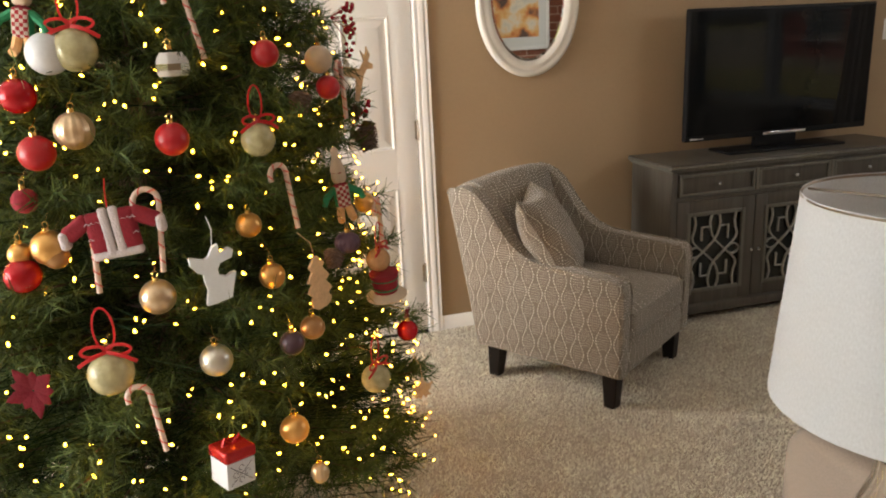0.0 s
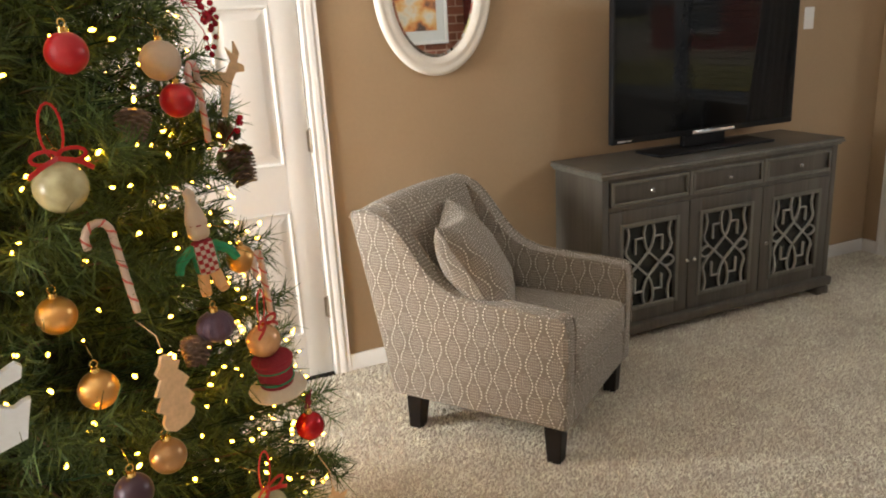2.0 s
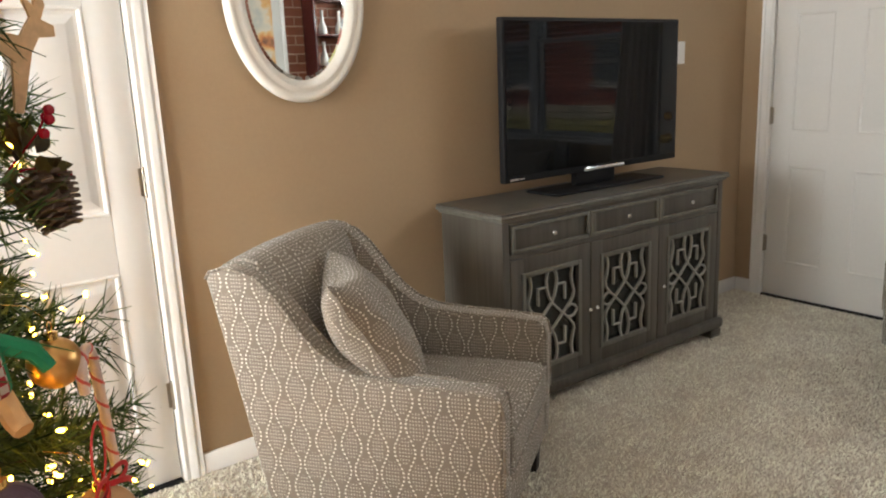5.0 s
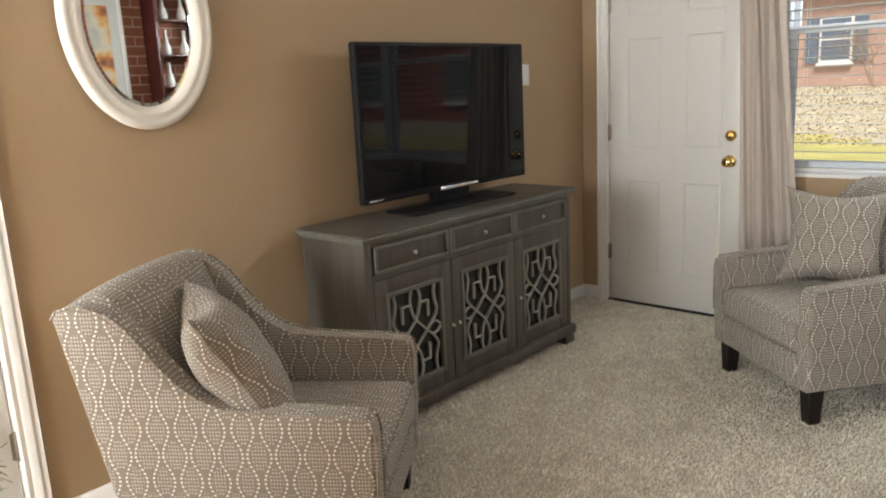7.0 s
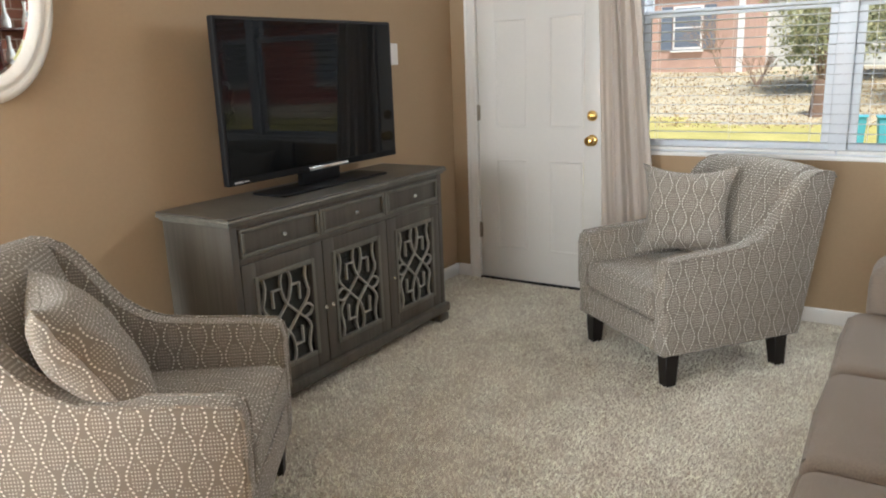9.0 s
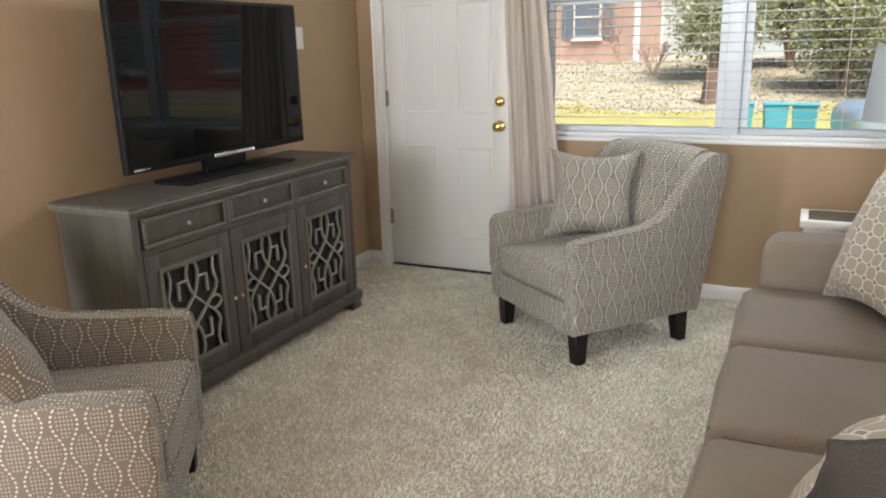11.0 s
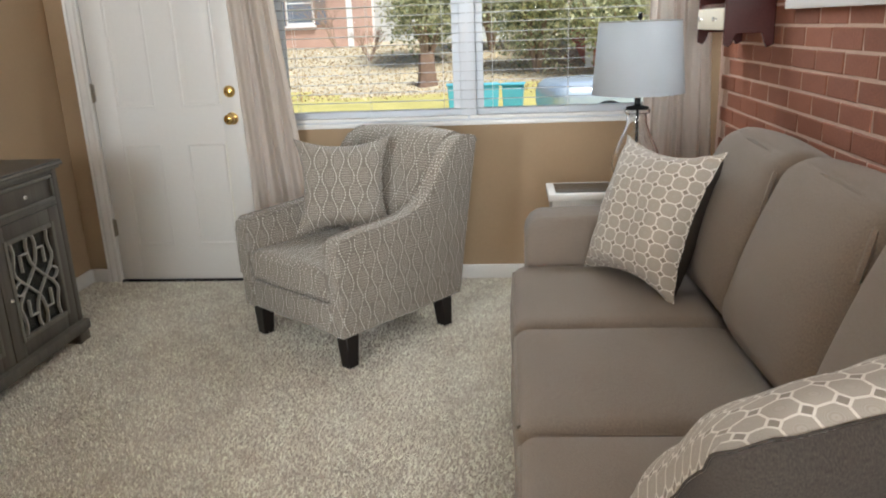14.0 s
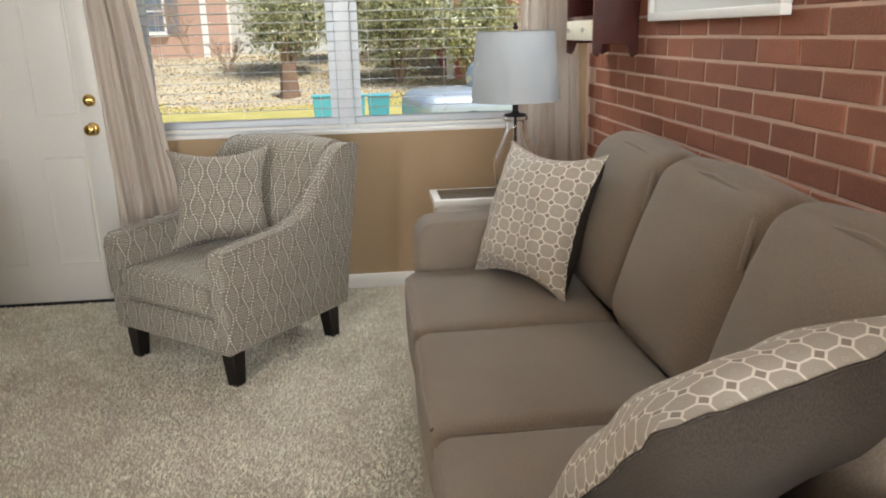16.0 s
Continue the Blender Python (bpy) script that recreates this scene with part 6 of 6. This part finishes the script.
def house(m, w, d, h, material, label, windows):
    th = thing("house", label, "house", m)
    part("wall", bm_box(-d, 0, -w / 2, w / 2, -0.5, h), material, th, "brick wall")
    bm = bmesh.new()
    box(bm, -d - 0.3, 0.35, -w / 2 - 0.3, w / 2 + 0.3, h, h + 0.18)
    part("eaves", bm, M_WHITE, th, "white eaves")
    bm = bmesh.new()
    a = [bm.verts.new(c) for c in ((-d - 0.3, -w / 2 - 0.3, h + 0.18), (0.35, -w / 2 - 0.3, h + 0.18), (0.35, w / 2 + 0.3, h + 0.18), (-d - 0.3, w / 2 + 0.3, h + 0.18), (-d / 2, -w / 2 - 0.3, h + 2.2), (-d / 2, w / 2 + 0.3, h + 2.2))]
    for q in ((0, 1, 4), (1, 2, 5, 4), (2, 3, 5), (3, 0, 4, 5), (3, 2, 1, 0)):
        bm.faces.new([a[i] for i in q])
    part("roof", bm, M_ROOF, th, "dark shingle roof")
    for y, z, ww, hh, shut in windows:
        wd = part("window", bm_box(0.0, 0.06, y - ww / 2 - 0.08, y + ww / 2 + 0.08, z - 0.1, z + hh + 0.08, 0.01), M_WHITE, th, "white framed window")
        part("pane", bm_box(0.061, 0.066, y - ww / 2, y + ww / 2, z, z + hh), M_DARKWIN, wd)
        part("sill", bm_box(0.0, 0.14, y - ww / 2 - 0.14, y + ww / 2 + 0.14, z - 0.2, z - 0.101), M_WHITE, wd)
        part("meeting_rail", bm_box(0.067, 0.08, y - ww / 2, y + ww / 2, z + hh / 2 - 0.03, z + hh / 2 + 0.03), M_WHITE, wd)
        if shut:
            for s in (-1, 1):
                yy = y + s * (ww / 2 + 0.35)
                part("shutter", bm_box(0.0, 0.05, yy - 0.22, yy + 0.22, z - 0.1, z + hh + 0.08), M_DARKWIN, wd, "dark shutter")
    part("corner_board", bm_box(-0.02, 0.03, -w / 2 - 0.04, -w / 2 + 0.2, -0.3, h), M_WHITE, th, "white corner trim")
    part("corner_board", bm_box(-0.02, 0.03, w / 2 - 0.2, w / 2 + 0.04, -0.3, h), M_WHITE, th, "white corner trim")
    return th


house(pose(34, 17.2, 0.65, 0, 0, 180), 13, 8, 3.4, M_FARBRICK, "brick neighbour house with white windows beyond the bank", [(-4.2, 1.0, 1.0, 1.5, True), (0.8, 1.0, 1.0, 1.5, True), (4.4, 1.0, 1.0, 1.5, True)])
house(pose(26, -8.9, 0.0, 0, 0, 180), 22, 7, 3.6, M_REDBRICK, "red brick house with white trim beyond the hedge", [(-10.1, 1.1, 0.6, 1.5, False), (-6.5, 1.1, 1.0, 1.5, False), (-2.0, 1.1, 1.0, 1.5, False), (2.2, 0.8, 1.9, 1.7, False), (7.5, 0.8, 1.9, 1.7, False)])


house(pose(39, 7.6, 0.65, 0, 0, 180), 6.4, 7, 3.2, mat("pale_siding", (0.55, 0.58, 0.56), 0.8, var=0.08), "pale sided house behind the bushes", [(-1.4, 1.0, 0.9, 1.4, False), (1.6, 1.0, 0.9, 1.4, False)])


def leafy_bush(name, x, y, w, h, count, leaf, label, seed, material=None, low=0.0):
    th = thing(name, label, "bush", pose(x, y, ground_height(x, y)))
    rng = np.random.default_rng(seed)
    stems = bmesh.new()
    tips = []
    for k in range(16):
        a = rng.uniform(0, 6.28)
        e = np.array([math.cos(a) * w * rng.uniform(0.1, 0.45), math.sin(a) * w * rng.uniform(0.1, 0.45), h * rng.uniform(0.45, 0.95)])
        mid = e * np.array([0.4, 0.4, 0.55])
        tube(stems, [(0.04 * math.cos(a), 0.04 * math.sin(a), 0), mid, e], [0.05, 0.03, 0.01], 6)
        tips += [mid + (e - mid) * rng.uniform(0.2, 1.1) + rng.normal(size=3) * 0.2 * w * 0.5 for _ in range(10)]
    part("trunk", stems, M_TWIG, th, "brown stems")
    T = np.array(tips)
    c = T[rng.integers(0, len(T), count)] + rng.normal(size=(count, 3)) * np.array([0.16, 0.16, 0.13]) * w * 0.55
    c[:, 2] = np.abs(c[:, 2] - low) + low
    u = rng.normal(size=(count, 3))
    u /= np.linalg.norm(u, axis=1)[:, None]
    v = np.cross(u, rng.normal(size=(count, 3)))
    v /= np.linalg.norm(v, axis=1)[:, None]
    s = (leaf * rng.uniform(0.6, 1.3, count))[:, None]
    V = np.stack([c - u * s, c - v * s * 0.5, c + u * s, c + v * s * 0.5], 1).reshape(-1, 3)
    ob = new("crown", mesh_from_arrays("crown", V, np.arange(len(V)).reshape(-1, 4), material or M_LEAF))
    ob.parent = th
    ob["label"] = "dense small leaves"
    return th


def bare_bush(x, y, h, label, seed, spread=0.5):
    th = thing("bare_shrub", label, "shrub", pose(x, y, ground_height(x, y)))
    rng = np.random.default_rng(seed)
    bm = bmesh.new()

    def grow(p, d, ln, r, depth):
        q = p + d * ln
        tube(bm, [p, (p + q) / 2 + rng.normal(size=3) * ln * 0.05, q], [r, r * 0.8, r * 0.6], 5)
        if depth:
            for _ in range(3):
                e = d + rng.normal(size=3) * 0.45
                e[2] = abs(e[2]) + 0.2
                grow(q, e / np.linalg.norm(e), ln * rng.uniform(0.6, 0.85), r * 0.55, depth - 1)

    for k in range(5):
        a = rng.uniform(0, 6.28)
        d = np.array([spread * math.cos(a), spread * math.sin(a), 1.0])
        grow(np.array([0, 0, -0.05]), d / np.linalg.norm(d), h * 0.34, 0.035, 3)
    part("stems", bm, M_TWIG, th, "bare brown branching stems")


bare_bush(31.5, 10.8, 2.6, "leafless brown shrub on the bank", 3)
bare_bush(28.0, 9.0, 1.2, "small leafless shrub on the bank", 9)
leafy_bush("holly_bush", 27.0, 7.0, 3.2, 3.6, 9000, 0.07, "mottled green and yellow holly bush on the bank", 5)
leafy_bush("hedge_bush", 25.5, 3.6, 3.0, 3.2, 9000, 0.07, "dark green evergreen bush beyond the lawn", 11)
leafy_bush("hedge_bush", 24.5, 1.6, 2.8, 2.9, 8000, 0.07, "dark green evergreen bush beyond the lawn", 12)
leafy_bush("hedge_bush", 29.5, 5.0, 3.2, 4.0, 8000, 0.08, "tall evergreen bush near the brick house", 14)
bm = bmesh.new()
lathe(bm, [(0.34, -0.1), (0.27, 0.15), (0.24, 0.5), (0.22, 0.85), (0.2, 0.9)], 14, wob=lambda a: 1 + 0.12 * math.sin(3 * a))
st = tagged(part("tree_stump", bm, mat("stump_bark", (0.17, 0.11, 0.075), 0.9, var=0.4, scale=9, bump=0.6, bump_scale=30)), "brown weathered tree stump on the bank", "stump")
st.location = (24.2, 6.75, ground_height(24.2, 6.75))


def bin_box(x, y, rz, label):
    th = thing("storage_bin", label, "bin", pose(x, y, ground_height(x, y) + 0.02, 0, 0, rz), "teal bins")
    bm = bmesh.new()
    a = [bm.verts.new((sx * 0.15, sy * 0.16, 0)) for sx, sy in ((-1, -1), (1, -1), (1, 1), (-1, 1))]
    b = [bm.verts.new((sx * 0.18, sy * 0.20, 0.66)) for sx, sy in ((-1, -1), (1, -1), (1, 1), (-1, 1))]
    for k in range(4):
        bm.faces.new((a[k], a[(k + 1) % 4], b[(k + 1) % 4], b[k]))
    bm.faces.new(list(reversed(a)))
    bm.faces.new(b)
    bmesh.ops.bevel(bm, geom=bm.edges[:], offset=0.012, segments=2, affect="EDGES")
    part("body", bm, M_BIN, th)
    part("lid", bm_box(-0.20, 0.20, -0.22, 0.22, 0.665, 0.70, 0.01), M_BIN, th)


bin_box(17.0, 5.42, 4, "teal plastic bin standing on the lawn")
bin_box(17.0, 4.86, 8, "teal plastic bin standing on the lawn")
bin_box(17.0, 4.38, -6, "teal plastic bin standing on the lawn")


def car(m):
    th = thing("car", "silver-blue parked car with rounded windscreen", "car", m)
    bm = bmesh.new()
    rbox(bm, 0, 0, 0.62, 4.3, 1.75, 0.62, 0.22, 8, (0.05, 0.03, 0.05))
    part("body", bm, M_CAR, th)
    bm = bmesh.new()
    rbox(bm, 0.15, 0, 1.12, 2.3, 1.5, 0.68, 0.33, 8, (0.08, 0.03, 0.06))
    part("cabin", bm, M_CAR, th)
    bm = bmesh.new()
    rbox(bm, -0.45, 0, 1.10, 1.2, 1.3, 0.5, 0.22, 6)
    part("windscreen", bm, mat("car_glass", (0.30, 0.36, 0.42), 0.05, 0.2, var=0.05), th, "pale reflecting windscreen")
    for sx in (-1.35, 1.35):
        for sy in (-0.82, 0.82):
            bm = bmesh.new()
            lathe(bm, [(0.2, -0.1), (0.31, -0.1), (0.33, -0.06), (0.33, 0.06), (0.31, 0.1), (0.2, 0.1)], 24)
            bmesh.ops.transform(bm, matrix=Matrix.Translation((sx, sy, 0.33)) @ Matrix.Rotation(radians(90), 4, "X"), verts=bm.verts)
            part("wheel", bm, M_BLACK, th)


car(pose(15.6, 1.75, ground_height(15.6, 1.75) + 0.03, 0, 0, -80))

# ---------------------------------------------------------------- carpet pile


def carpet_pile():
    rng = np.random.default_rng(8)
    areas = [(2.2, 6.34, 4.50, 6.86, 0.0092), (2.2, 3.1, 3.6, 4.5, 0.018), (1.5, 2.2, 4.6, 6.86, 0.022)]
    verts = []
    for x0, x1, y0, y1, st in areas:
        gx, gy = np.meshgrid(np.arange(x0, x1, st), np.arange(y0, y1, st))
        c = np.stack([gx.ravel(), gy.ravel(), np.zeros(gx.size)], 1)
        c[:, :2] += rng.uniform(-st * 0.6, st * 0.6, (len(c), 2))
        for k in range(2):
            n = len(c)
            px, py = c[:, 0], c[:, 1]
            a = 2.2 * np.sin(1.9 * px + 2.6 * py) + 1.8 * np.sin(4.3 * px - 2.2 * py + 1.0) + 1.2 * np.sin(7.1 * py + 3.3 * px) + rng.normal(0, 2.0, n)
            lean = rng.uniform(0.2, 1.0, n) * 0.011
            hgt = rng.uniform(0.005, 0.011, n)
            w = rng.uniform(0.0014, 0.0030, n)
            b = c.copy()
            b[:, :2] += rng.uniform(-st * 0.3, st * 0.3, (n, 2))
            d = np.stack([np.cos(a), np.sin(a), np.zeros(n)], 1)
            s = np.stack([-np.sin(a + 0.5), np.cos(a + 0.5), np.zeros(n)], 1)
            t = b + d * lean[:, None] + np.array([0, 0, 1]) * hgt[:, None]
            verts.append(np.stack([b - s * w[:, None], b + s * w[:, None], t + s * w[:, None] * 0.8, t - s * w[:, None] * 0.8], 1).reshape(-1, 3))
    V = np.concatenate(verts)
    ob = new("carpet_pile", mesh_from_arrays("carpet_pile", V, np.arange(len(V)).reshape(-1, 4), M_TUFT))
    tagged(ob, "beige shaggy carpet pile on the floor", "carpet", kind="stuff")


carpet_pile()

# ---------------------------------------------------------------- brick wall, brick by brick
WX0 = 2.8195
brick_wall = tagged(part("wall_brick", bm_box(WX0, EX - 0.0005, BY - 0.22, BY - 0.0032, 0, CEIL - 0.002), M_MORTAR), "red brick wall with pale mortar behind the sofa", "wall", kind="structure")


def brick_mesh(seed, length):
    rng = random.Random(seed)
    bm = bmesh.new()
    hx, hz = length / 2 - 0.0042, 0.0758 / 2 - 0.0042
    front = [bm.verts.new((sx * (hx - 0.004) + rng.uniform(-0.002, 0.002), 0.0 + rng.uniform(-0.0015, 0.0015), sz * (hz - 0.004) + rng.uniform(-0.002, 0.002))) for sx, sz in ((-1, -1), (1, -1), (1, 1), (-1, 1))]
    midr = [bm.verts.new((sx * hx, -0.004, sz * hz)) for sx, sz in ((-1, -1), (1, -1), (1, 1), (-1, 1))]
    back = [bm.verts.new((sx * hx, -0.03, sz * hz)) for sx, sz in ((-1, -1), (1, -1), (1, 1), (-1, 1))]
    bm.faces.new(list(reversed(front)))
    for A, B in ((front, midr), (midr, back)):
        for k in range(4):
            bm.faces.new((A[k], A[(k + 1) % 4], B[(k + 1) % 4], B[k]))
    bmesh.ops.recalc_face_normals(bm, faces=bm.faces)
    return finish("brick", bm, M_BRICK, 30)


BL, BH, BZ = 0.2255, 0.0758, 0.0661
full = [brick_mesh(i, BL) for i in range(5)]
half_brick = brick_mesh(9, BL / 2)
rest_v, rest_f = [], []
row = 0
zc = BZ - BH / 2
rb = random.Random(3)
while zc < CEIL - 0.03:
    x = WX0 + BL / 2 + (BL / 2 if row % 2 else 0)
    if row % 2:
        ob = new("brick", half_brick)
        ob.parent = brick_wall
        ob.location = (WX0 + BL / 4, BY, zc)
    while x < EX - 0.06:
        if 0.74 < zc < 1.60:
            ob = new("brick", rb.choice(full))
            ob.parent = brick_wall
            ob.location = (x, BY + rb.uniform(-0.0015, 0.0015), zc)
        else:
            me = rb.choice(full)
            o = len(rest_v)
            rest_v += [(v.co.x + x, v.co.y + BY, v.co.z + zc) for v in me.vertices]
            rest_f += [[o + i for i in p.vertices] for p in me.polygons]
        x += BL
    zc += BH
    row += 1
me = bpy.data.meshes.new("bricks")
me.from_pydata(rest_v, [], rest_f)
me.materials.append(M_BRICK)
ob = new("bricks", me)
ob.parent = brick_wall
tagged(ob, "red bricks", kind="stuff")
